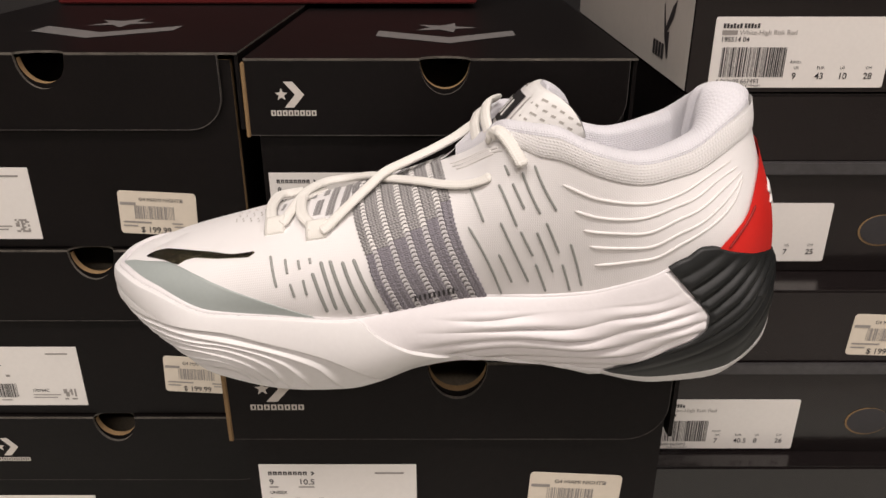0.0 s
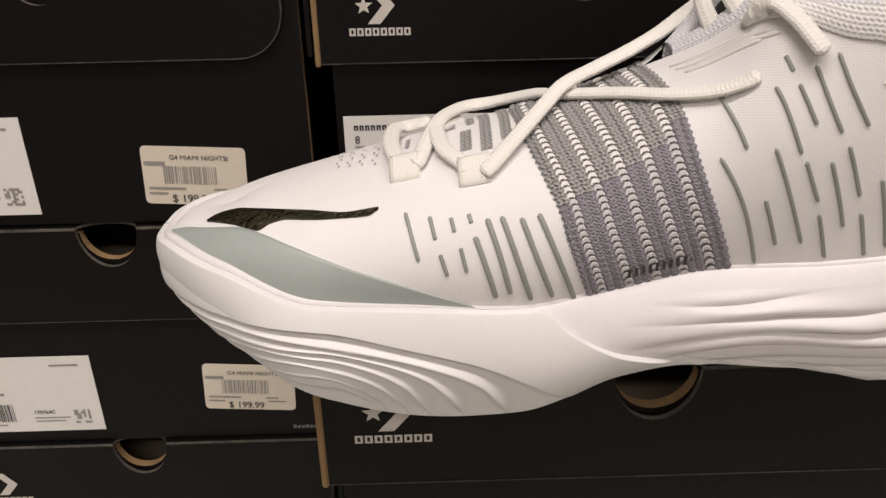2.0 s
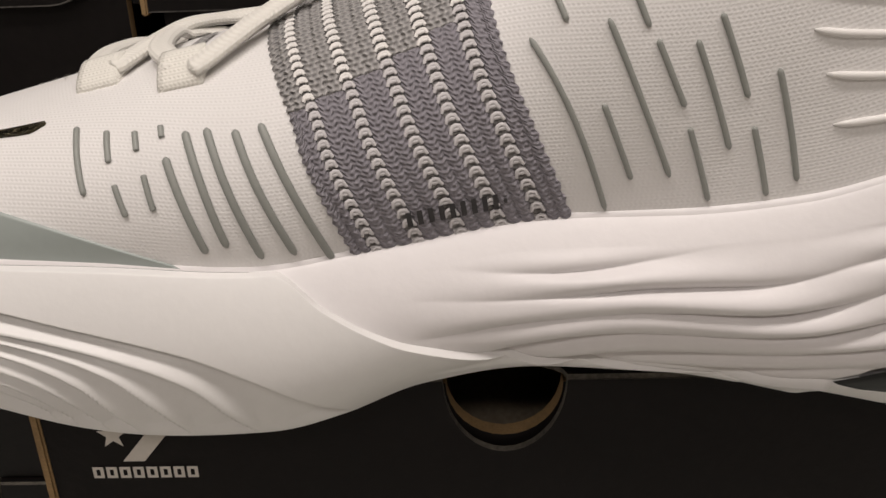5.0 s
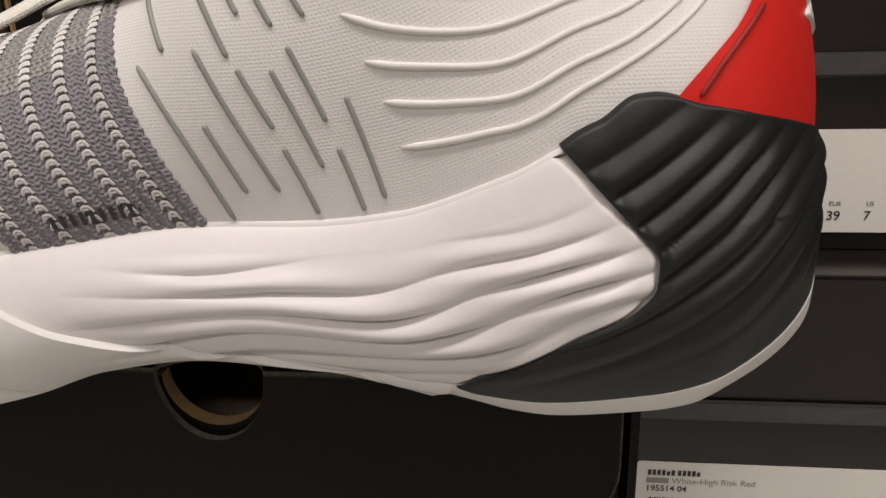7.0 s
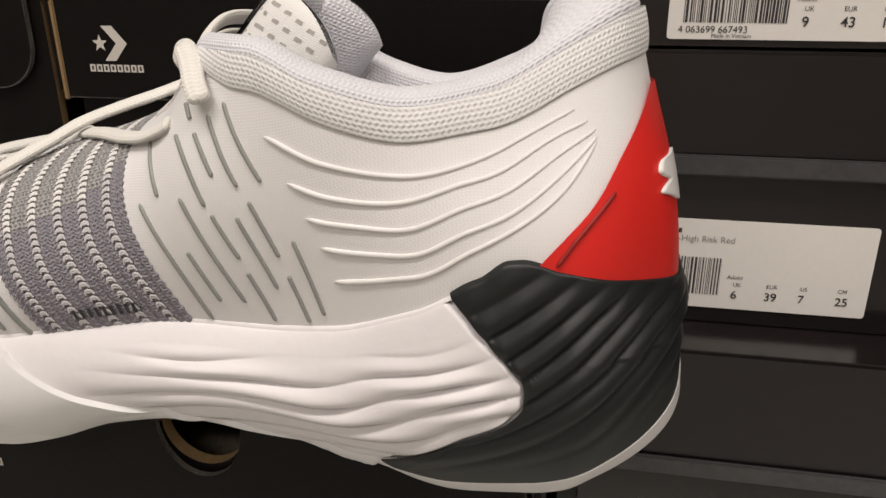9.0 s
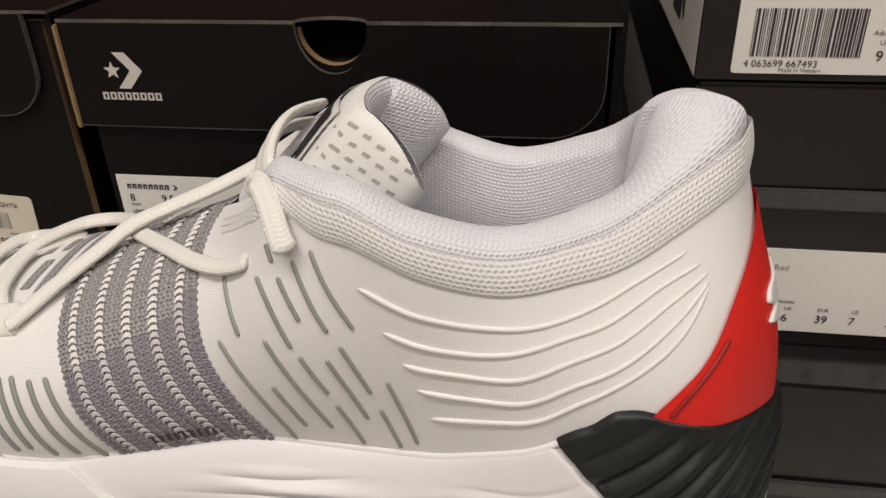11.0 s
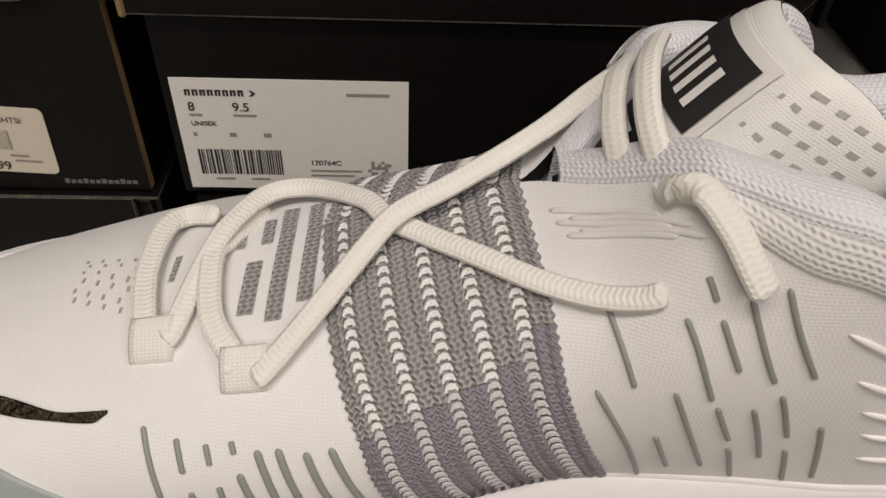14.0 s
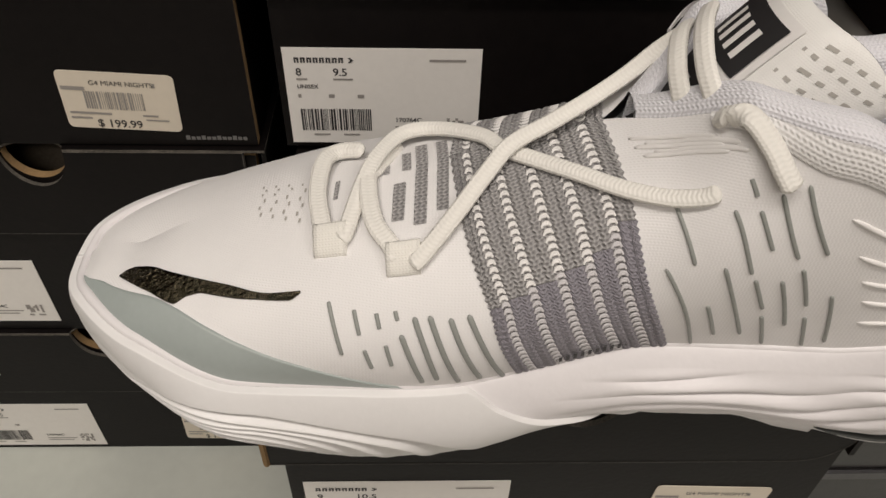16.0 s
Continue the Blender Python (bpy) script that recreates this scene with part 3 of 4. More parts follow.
def lining(s, v, near=True):
    s, v = np.broadcast_arrays(s, v)
    t = upper(s, np.ones_like(s), near)
    axis = np.stack([np.minimum(t[..., 0], 0.098), np.full_like(s, 0.311), t[..., 2]], -1)
    inn = axis - t
    inn /= np.maximum(np.linalg.norm(inn, axis=-1, keepdims=True), 1e-9)
    th = roll_th(s)
    a = np.clip(v / 0.45, 0, 1) * np.pi
    roll = t + inn * (th * (1 - np.cos(a)))[..., None] + np.stack([0 * s, 0 * s, th * 0.55 * np.sin(a)], -1)
    d = np.clip((v - 0.45) / 0.55, 0, 1)
    drop = np.stack([0 * s, 0 * s, -(t[..., 2] - 0.852) * d], -1)
    swell = inn * (0.004 * np.sin(np.pi * np.clip(d * 1.6, 0, 1)) - 0.006 * d)[..., None]
    return roll + drop + swell


S, V = np.meshgrid(LS, np.linspace(0, 1, 44))
pn, pf = lining(S, V, True), lining(S, V, False)
sheet("lining", np.concatenate([pn, pf[:, ::-1][:, 1:]], axis=1), M_LINING, shoe, "pale lilac mesh lining")
xs = np.linspace(-0.02, 0.128, 40)
P = np.stack([np.broadcast_to(xs, (12, 40)), 0.309 + np.linspace(-0.034, 0.034, 12)[:, None] * np.ones(40), np.full((12, 40), 0.853)], -1)
sheet("insole", P, M_INSOLE, shoe, "white insole")


# midsole, with sculpted relief; seam_s is where the heel clip begins
seam_s = smooth((0, 0.197, 0.338, 0.465, 0.548, 0.625, 0.722, 0.829, 1.0), (0.695, 0.739, 0.785, 0.830, 0.842, 0.842, 0.829, 0.806, 0.780))
LAMELLAE = [(smooth(k, h), k[-1]) for k, h in (
    ((-0.140, -0.118, -0.092, -0.069, -0.052, -0.040, -0.028, -0.020), (0.0330, 0.0325, 0.0309, 0.0258, 0.0210, 0.0151, 0.0063, -0.001)),
    ((-0.140, -0.117, -0.104, -0.081, -0.062, -0.0505, -0.0445, -0.041), (0.0292, 0.0298, 0.0292, 0.0252, 0.0199, 0.0139, 0.0050, -0.001)),
    ((-0.140, -0.119, -0.106, -0.092, -0.075, -0.064, -0.058, -0.053), (0.0262, 0.0268, 0.0266, 0.0258, 0.0217, 0.0164, 0.0090, -0.001)),
    ((-0.140, -0.118, -0.105, -0.090, -0.079, -0.070, -0.066, -0.062), (0.0222, 0.0238, 0.0251, 0.0235, 0.0200, 0.0141, 0.0070, -0.001)),
    ((-0.140, -0.115, -0.099, -0.086, -0.078, -0.072, -0.068), (0.0180, 0.0205, 0.0222, 0.0190, 0.0150, 0.0081, -0.001)),
    ((-0.140, -0.105, -0.093, -0.083, -0.0775, -0.073), (0.0145, 0.0172, 0.0178, 0.0140, 0.0085, -0.001)),
    ((-0.140, -0.101, -0.089, -0.082, -0.077), (0.0115, 0.0138, 0.0134, 0.0095, 0.001)))]


def toe_relief(p):
    """Overlapping lamellae that sweep back from the toe and run out under the ball of the foot."""
    x, h = p[..., 0], p[..., 2] - 0.8165
    lines = [np.where(x < e, line(x), -0.002) for line, e in LAMELLAE] + [np.full_like(x, -0.004)]
    out = np.zeros_like(x)
    for k in range(len(lines) - 1):
        gap = np.maximum(lines[k] - lines[k + 1], 1e-5)
        f = (lines[k] - h) / gap
        inside = (f >= 0) & (f < 1) & (lines[k] > 0)
        step = np.where(f < 0.10, 1 - f / 0.10, np.clip((f - 0.10) / 0.75, 0, 1)**1.3)
        out = np.where(inside, -0.0024 * (1 - step) * np.clip(gap / 0.0024, 0.25, 1) - 0.00018 * (k + 1), out)
    return out


def flow(p):
    x, z = p[..., 0], p[..., 2]
    k = np.clip(x + 0.01, 0, 1)
    rise = 1.7 * k**2 + 2.0 * np.clip(x - 0.05, 0, 1)**2
    q = (z - 0.824 - rise) / 0.0058 + 0.26 * np.sin(x * 62 + z * 170) + 0.12 * np.sin(x * 131 - z * 90 + 1.0) + 0.5 * np.clip(x - 0.03, 0, 0.05) / 0.05
    wave = np.abs(np.sin(np.pi * q))**0.75
    return 0.6 + (wave - 0.6) * (0.80 + 0.40 * np.sin(x * 83 + z * 310 + 0.6))


def midsole_shaped(s, v, near=True):
    p = midsole(s, v, near)
    n = normals(midsole, s, v, near)
    d = toe_relief(p)
    d = d * np.clip(v / 0.07, 0, 1)
    gap = seam_s(np.clip(v, 0, 1)) - s
    clear = np.clip(gap / 0.0035, 0, 1)
    fade = clear * np.clip(gap / 0.03, 0.4, 1) * np.clip((p[..., 0] + 0.012) / 0.03, 0, 1) * np.clip((0.86 - v) / 0.18, 0, 1) * np.clip(v / 0.12, 0, 1)
    d = d + fade * 0.0025 * (flow(p) - 0.6)
    d = d - 0.0012 * (1 - clear)
    return p + n * d[..., None]


seam_v = smooth((0, 0.387, 0.414, 0.44, 0.466, 0.51, 0.549, 0.60, 0.66, 1), (1.01, 1.0, 0.775, 0.57, 0.39, 0.20, 0.105, 0.06, 0.045, 0.045))
MS = np.unique(np.concatenate([np.linspace(0, 0.06, 30), np.linspace(0.06, 0.44, 220), np.linspace(0.44, 0.66, 70), np.linspace(0.66, 0.86, 150), np.linspace(0.86, 1, 50)]))


def midsole_piece(name, lo, hi, s, rows, mat, label, lift=0.0, grow=(-1.0, 0.0)):
    S = np.broadcast_to(s, (rows, len(s)))
    V = lo(s) + (hi(s) - lo(s)) * np.linspace(0, 1, rows)[:, None]
    a, b = midsole_shaped(S, V, True), midsole_shaped(S, V, False)
    if lift:
        up = (lift * np.clip((s - grow[0]) / (grow[1] - grow[0]), 0, 1))[:, None] * np.clip((1 - np.linspace(0, 1, rows)[:, None]) / 0.03 - 0.05, -0.05, 1)[..., None]
        a = a + normals(midsole, S, V, True) * up
        b = b + normals(midsole, S, V, False) * up
    full = np.concatenate([a[:, ::-1], b[:, 1:]], axis=1) if s[0] == 0 else np.concatenate([a, b[:, ::-1][:, 1:]], axis=1)
    return sheet(name, full, mat, shoe, label, s[0] == 0)


front = MS[MS <= 0.66]
midsole_piece("front_midsole", lambda s: 0 * s, lambda s: np.minimum(seam_v(s), 1.0), front, 220, M_RUBBER, "sculpted white rubber forefoot", 0.0016)
rear = MS[MS >= 0.375]
midsole_piece("rear_midsole", lambda s: 0 * s, lambda s: 0 * s + 1.0, rear, 150, M_FOAM, "white foam midsole with flowing ridges")
# rounded top lip that covers the joint with the upper, and the underside
S, V = np.meshgrid(SS, np.linspace(0, 1, 8))


def lip(s, v, near=True):
    m = midsole(s, np.ones_like(s), near)
    n = normals(midsole, s, np.ones_like(s), near)
    n = n * np.array([1, 1, 0.0])
    a = v * np.pi
    return m + n * (-0.0014 + 0.0014 * np.cos(a))[..., None] * 1.9 + np.stack([0 * s, 0 * s, 0.0014 * np.sin(a)], -1)


pn, pf = lip(S, V, True), lip(S, V, False)
sheet("midsole_lip", np.concatenate([pn, pf[:, ::-1][:, 1:]], axis=1), M_FOAM, shoe)
S, V = np.meshgrid(SS, np.linspace(0, 1, 16))
a = midsole(S, 0 * S, True)
b = midsole(S, 0 * S, False)
sag = np.stack([0 * V, 0 * V, -0.0019 * np.clip(np.sin(np.pi * V) * 3, 0, 1)], -1)
sheet("outsole", a * (1 - V[..., None]) + b * V[..., None] + sag, M_RUBBER, shoe, "white rubber outsole", True)

# black heel clip: its lower part on the midsole, its upper part over the heel of the upper
clip_top = smooth((0.780, 0.803, 0.828, 0.836, 0.87, 0.915, 1), (0.052, 0.090, 0.168, 0.168, 0.116, 0.078, 0.062))
lip_mm = smooth((0.50, 0.645, 0.70, 0.78, 0.90, 1), (0.0020, 0.0022, 0.0032, 0.0046, 0.0060, 0.0072))


def sole_edge(s):
    return lip_mm(s) / (rim_z(s) + 0.0015 - sole_z(s))



def heel_clip(c, near):
    """Rows from the sole up to the clip's top edge, columns from its front seam to the heel."""
    rows = []
    front = 0.0002 + 0.0011 * np.clip(c / 0.05, 0, 1)**0.5
    calm = np.clip(c / 0.03, 0.35, 1)
    knee = 0.72
    for r in np.linspace(0, 1, 60):
        v = 0.06 + (knee - 0.06) * r
        s = seam_s(v) + (1 - seam_s(v)) * c
        vv = np.maximum(v, sole_edge(s) * 0.92)
        p = midsole(s, vv, near)
        n = normals(midsole, s, vv, near)
        ridge = 0.0016 * (clip_flow(p) - 0.75) * np.clip((vv - 0.22 - 1.2 * (s - 0.85)) / 0.3, 0, 1) * calm
        rows.append(p + n * (front + ridge)[..., None])
    s2 = 0.780 + (1 - 0.780) * c
    head_v = clip_top(s2)
    m = normals(upper, s2, head_v, near)
    foot, head = p + n * front[..., None], upper(s2, head_v, near) + m * 0.0014
    rim = midsole(seam_s(1.0) + (1 - seam_s(1.0)) * c, np.ones_like(c), near)
    over = np.maximum(0.0, np.sum((rim + n * 0.0016 - (foot * 0.45 + head * 0.55)) * n, axis=-1))
    for r in np.linspace(0.02, 1, 50):
        q = foot * (1 - r) + head * r
        w = n * (1 - r) + m * r
        ridge = 0.0017 * (clip_flow(q) - 0.75) * calm * np.clip((1.0 - r) / 0.5, 0, 1)
        lift = (0.0006 + over) * np.sin(np.pi * r) + ridge - 0.0016 * max(0.0, (r - 0.95) / 0.05)**2
        rows.append(q + w * lift[..., None])
    return np.array(rows)


def clip_flow(p):
    x, z = p[..., 0], p[..., 2]
    q = (z - 0.80 - 0.52 * (x - 0.09) - 3.4 * np.clip(x - 0.09, 0, 1)**2) / 0.0064 + 0.28 * np.sin(x * 70 + z * 60) + 0.12 * np.sin(x * 160 - z * 90)
    return np.abs(np.sin(np.pi * q))**0.9


c = np.linspace(0, 1, 110)
pn, pf = heel_clip(c, True), heel_clip(c, False)
full = np.concatenate([pn, pf[:, ::-1][:, 1:]], axis=1)
sheet("heel_clip", full, M_CLIP, shoe, "black ridged moulded plastic heel clip")

edge = MS[MS >= 0.56]
midsole_piece("outsole_edge", lambda s: 0 * s, lambda s: sole_edge(s), edge, 16, M_RUBBER, "thin white rubber outsole edge", 0.0027, (0.57, 0.74))

# red heel tab
tab_from = smooth((0.0, 0.151, 0.324, 0.542, 0.709, 0.78), (0.825, 0.854, 0.893, 0.929, 0.966, 0.988))
S, V = np.meshgrid(np.linspace(0, 1, 50), np.linspace(0.02, 0.765, 50))
s = tab_from(V) + (1 - tab_from(V)) * S
pn, pf = (upper(s, V, k) + normals(upper, s, V, k) * 0.0010 for k in (True, False))
sheet("heel_tab", np.concatenate([pn, pf[:, ::-1][:, 1:]], axis=1), M_RED, shoe, "bright red rubber heel tab")


# ---- trims of the upper ----
def tube(name, pts, nrm, w, h, mat, parent, label="", ring=8, taper=2, steps=None):
    """A flattened cord along points; w and h are its half width and half height, nrm its up side."""
    p, nr = np.asarray(pts, float), np.asarray(nrm, float)
    if steps:
        k = np.linspace(0, 1, len(p))
        q = np.linspace(0, 1, steps)
        p = np.stack([smooth_line(k, p[:, i])(q) for i in range(3)], -1)
        nr = np.stack([np.interp(q, k, nr[:, i]) for i in range(3)], -1)
    n = len(p)
    t = np.gradient(p, axis=0)
    t /= np.linalg.norm(t, axis=1, keepdims=True)
    side = np.cross(t, nr)
    side /= np.maximum(np.linalg.norm(side, axis=1, keepdims=True), 1e-9)
    up = np.cross(side, t)
    w = np.broadcast_to(w, n) * np.ones(n)
    h = np.broadcast_to(h, n) * np.ones(n)
    verts, uvs = [], []
    arcl = np.concatenate([[0], np.cumsum(np.linalg.norm(np.diff(p, axis=0), axis=1))])
    for i in range(n):
        e = min(i, n - 1 - i)
        f = 1.0 if e >= taper else math.sqrt(max(0.0, 1 - (1 - (e + 0.12) / taper)**2))
        for j in range(ring):
            a = 2 * math.pi * j / ring
            c, s2 = math.cos(a), math.sin(a)
            c = math.copysign(abs(c)**0.7, c)
            s2 = math.copysign(abs(s2)**0.7, s2)
            verts.append(p[i] + side[i] * w[i] * f * c + up[i] * h[i] * f * s2)
            uvs.append((arcl[i], a / 6.2832 * w[i] * 4))
    faces = grid_faces(n, ring, True)
    faces.append(tuple(range(ring))[::-1])
    faces.append(tuple(range((n - 1) * ring, n * ring)))
    return link_mesh(name, verts, faces, mat, parent, label, True, uvs)


def smooth_line(k, v):
    """Rounder than smooth(): Catmull-Rom, for cords."""
    m = np.gradient(v, k)

    def at(x):
        i = np.clip(np.searchsorted(k, x) - 1, 0, len(k) - 2)
        hh = k[i + 1] - k[i]
        t = (x - k[i]) / hh
        return ((2 * t**3 - 3 * t**2 + 1) * v[i] + (t**3 - 2 * t**2 + t) * hh * m[i]
                + (3 * t**2 - 2 * t**3) * v[i + 1] + (t**3 - t**2) * hh * m[i + 1])
    return at


def patch(name, s, v, lift, mat, label="", parent=None, fn=upper, near=True, skirt=True):
    """A raised film on the shoe over a grid of s, v, with edges that go down to the surface."""
    n = normals(fn, s, np.clip(v, 0.004, 0.996), near)
    base = fn(s, v, near)
    p = base + n * np.asarray(lift)[..., None]
    if skirt:
        b = base - n * 0.0003
        p = np.pad(p, ((1, 1), (1, 1), (0, 0)), mode="edge")
        b = np.pad(b, ((1, 1), (1, 1), (0, 0)), mode="edge")
        for edge in ((0, slice(None)), (-1, slice(None)), (slice(None), 0), (slice(None), -1)):
            p[edge] = b[edge]
    return sheet(name, p, mat, parent or shoe, label, not near)


def along(keys, n):
    """n points of s, v on a smooth line through a few pairs."""
    k = np.array(keys, float)
    q = np.linspace(0, 1, len(k))
    x = np.linspace(0, 1, n)
    if len(k) == 2:
        return k[0, 0] + (k[1, 0] - k[0, 0]) * x, k[0, 1] + (k[1, 1] - k[0, 1]) * x
    return smooth_line(q, k[:, 0])(x), smooth_line(q, k[:, 1])(x)


def cord_on(name, keys, w, h, mat, n=44, lift=0.0002, label="", near=True):
    s, v = along(keys, n)
    return tube(name, upper(s, v, near) + normals(upper, s, v, near) * lift, normals(upper, s, v, near), w, h, mat, shoe, label)


M_FILM = material("white_film", (0.82, 0.80, 0.78), 0.4, vary=0.02)

# collar band: padded knit below the opening
band_low = smooth((0.545, 0.584, 0.634, 0.67, 0.704, 0.735, 0.785, 0.846, 0.908, 1), (0.95, 0.926, 0.902, 0.90, 0.883, 0.870, 0.853, 0.844, 0.86, 0.87))
cs = np.linspace(0.545, 1, 120)
for k in (True, False):
    w = np.linspace(0, 1, 18)[:, None]
    V = band_low(cs) * (1 - w) + 1.0 * w
    patch("collar_band", np.broadcast_to(cs, V.shape), V, 0.0015 * np.sin(np.pi * np.clip(0.06 + 0.7 * w, 0, 1))**0.6 * np.ones_like(V), M_COLLAR, "padded white knit collar", None, upper, k, False)

# grey film over the toe
cap_top = smooth((0.008, 0.021, 0.05, 0.105, 0.172, 0.239, 0.30, 0.352), (0.05, 0.26, 0.44, 0.475, 0.388, 0.226, 0.095, 0.008))
cs = np.linspace(0.010, 0.351, 110)
V = cap_top(cs) * np.linspace(0.0, 1, 16)[:, None]
patch("toe_film", np.broadcast_to(cs, V.shape), V, np.full(V.shape, 0.00045), M_GREYFILM, "smooth grey-green toe film")

# black foil stripe on the toe
up_v = smooth((0.061, 0.066, 0.077, 0.092, 0.118, 0.184, 0.228, 0.253), (0.572, 0.64, 0.68, 0.685, 0.659, 0.619, 0.570, 0.572))
lo_v = smooth((0.061, 0.077, 0.100, 0.132, 0.145, 0.162, 0.212, 0.244, 0.253), (0.562, 0.542, 0.508, 0.466, 0.532, 0.566, 0.546, 0.534, 0.562))
cs = np.linspace(0.061, 0.253, 90)
w = np.linspace(0, 1, 9)[:, None]
patch("foil_stripe", np.broadcast_to(cs, (9, 90)), lo_v(cs) * (1 - w) + up_v(cs) * w, np.full((9, 90), 0.0006), M_BLACKFOIL, "crackled glossy black foil stripe")

# grey printed ridges on the forefoot and the quarter
FORE = (((0.277, 0.522), (0.289, 0.268)),
        ((0.298, 0.485), (0.303, 0.371)),
        ((0.316, 0.468), (0.319, 0.401)),
        ((0.331, 0.475), (0.333, 0.435)),
        ((0.307, 0.298), (0.313, 0.194)),
        ((0.324, 0.324), (0.329, 0.211)),
        ((0.336, 0.371), (0.346, 0.214), (0.354, 0.080)),
        ((0.346, 0.445), (0.356, 0.281), (0.366, 0.097)),
        ((0.358, 0.445), (0.370, 0.261), (0.384, 0.057)),
        ((0.374, 0.425), (0.385, 0.268), (0.402, 0.054)),
        ((0.388, 0.428), (0.402, 0.251), (0.422, 0.013)))
QUARTER = (((0.527, 0.680), (0.546, 0.437)),
        ((0.561, 0.660), (0.587, 0.432)),
        ((0.567, 0.785), (0.573, 0.735)),
        ((0.578, 0.695), (0.595, 0.567)),
        ((0.590, 0.790), (0.617, 0.557)),
        ((0.607, 0.858), (0.638, 0.582)),
        ((0.528, 0.431), (0.553, 0.214), (0.574, 0.027)),
        ((0.567, 0.244), (0.586, 0.090)),
        ((0.566, 0.428), (0.607, 0.094)),
        ((0.592, 0.408), (0.610, 0.254)),
        ((0.613, 0.425), (0.637, 0.147)),
        ((0.625, 0.495), (0.643, 0.268)),
        ((0.614, 0.204), (0.630, 0.040)),
        ((0.648, 0.197), (0.660, 0.040)),
        ((0.657, 0.344), (0.674, 0.064)))
for i, keys in enumerate(FORE):
    cord_on("printed_ridge", keys, 0.00052 if i < 6 else 0.00072, 0.00042, M_DASH)
for keys in QUARTER:
    cord_on("printed_ridge", keys, 0.00052, 0.00045, M_DASH)
RIBS = (((0.645, 0.766), (0.694, 0.729), (0.739, 0.712), (0.790, 0.689), (0.844, 0.756), (0.892, 0.776)),
        ((0.661, 0.602), (0.706, 0.572), (0.754, 0.572), (0.811, 0.602), (0.861, 0.686), (0.902, 0.709)),
        ((0.672, 0.458), (0.712, 0.441), (0.761, 0.418), (0.818, 0.485), (0.868, 0.599), (0.908, 0.662)),
        ((0.680, 0.331), (0.721, 0.304), (0.769, 0.278), (0.820, 0.358), (0.870, 0.502), (0.908, 0.629)),
        ((0.687, 0.191), (0.736, 0.181), (0.780, 0.174), (0.828, 0.291), (0.873, 0.431), (0.907, 0.609)))
for keys in RIBS:
    s, v = along(keys, 60)
    q = np.linspace(0, 1, 60)
    tube("quarter_rib", upper(s, v) + normals(upper, s, v) * 0.0001, normals(upper, s, v), 0.00068 - 0.00028 * q, 0.00062 - 0.00040 * q, M_FILM, shoe, "raised white rib", 8, 4)

# grey knit band over the instep
left_s = smooth((0, 0.157, 0.32, 0.375, 0.56, 0.73, 0.90, 1), (0.436, 0.4230, 0.4110, 0.4085, 0.3955, 0.3848, 0.3775, 0.374))
right_s = smooth((0, 0.077, 0.191, 0.43, 0.65, 0.933, 1), (0.556, 0.547, 0.534, 0.513, 0.5015, 0.487, 0.484))
change_v = smooth((0, 0.25, 0.5, 0.75, 1), (0.428, 0.458, 0.492, 0.528, 0.645))


def band_s(f, v, teeth=0.0):
    return left_s(v) + (right_s(v) - left_s(v)) * f


EDGES = (-0.005, 0.075, 0.125, 0.27, 0.325, 0.465, 0.525, 0.655, 0.715, 0.845, 0.905, 1.005)
for i in range(6):
    f0, f1 = EDGES[2 * i], EDGES[2 * i + 1]
    mid = (f0 + f1) / 2
    vb = float(change_v(mid))
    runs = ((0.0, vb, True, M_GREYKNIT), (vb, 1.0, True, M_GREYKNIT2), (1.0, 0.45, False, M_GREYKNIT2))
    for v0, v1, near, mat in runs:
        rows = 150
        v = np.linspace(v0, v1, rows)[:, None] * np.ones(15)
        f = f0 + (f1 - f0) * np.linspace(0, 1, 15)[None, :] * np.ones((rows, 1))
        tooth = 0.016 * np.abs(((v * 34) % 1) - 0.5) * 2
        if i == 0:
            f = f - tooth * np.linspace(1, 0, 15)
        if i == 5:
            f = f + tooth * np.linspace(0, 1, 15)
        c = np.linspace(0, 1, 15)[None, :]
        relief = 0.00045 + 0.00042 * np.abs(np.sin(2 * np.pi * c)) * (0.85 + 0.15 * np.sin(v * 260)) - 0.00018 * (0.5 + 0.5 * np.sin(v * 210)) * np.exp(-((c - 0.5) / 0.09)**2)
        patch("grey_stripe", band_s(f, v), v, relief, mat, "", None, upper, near)
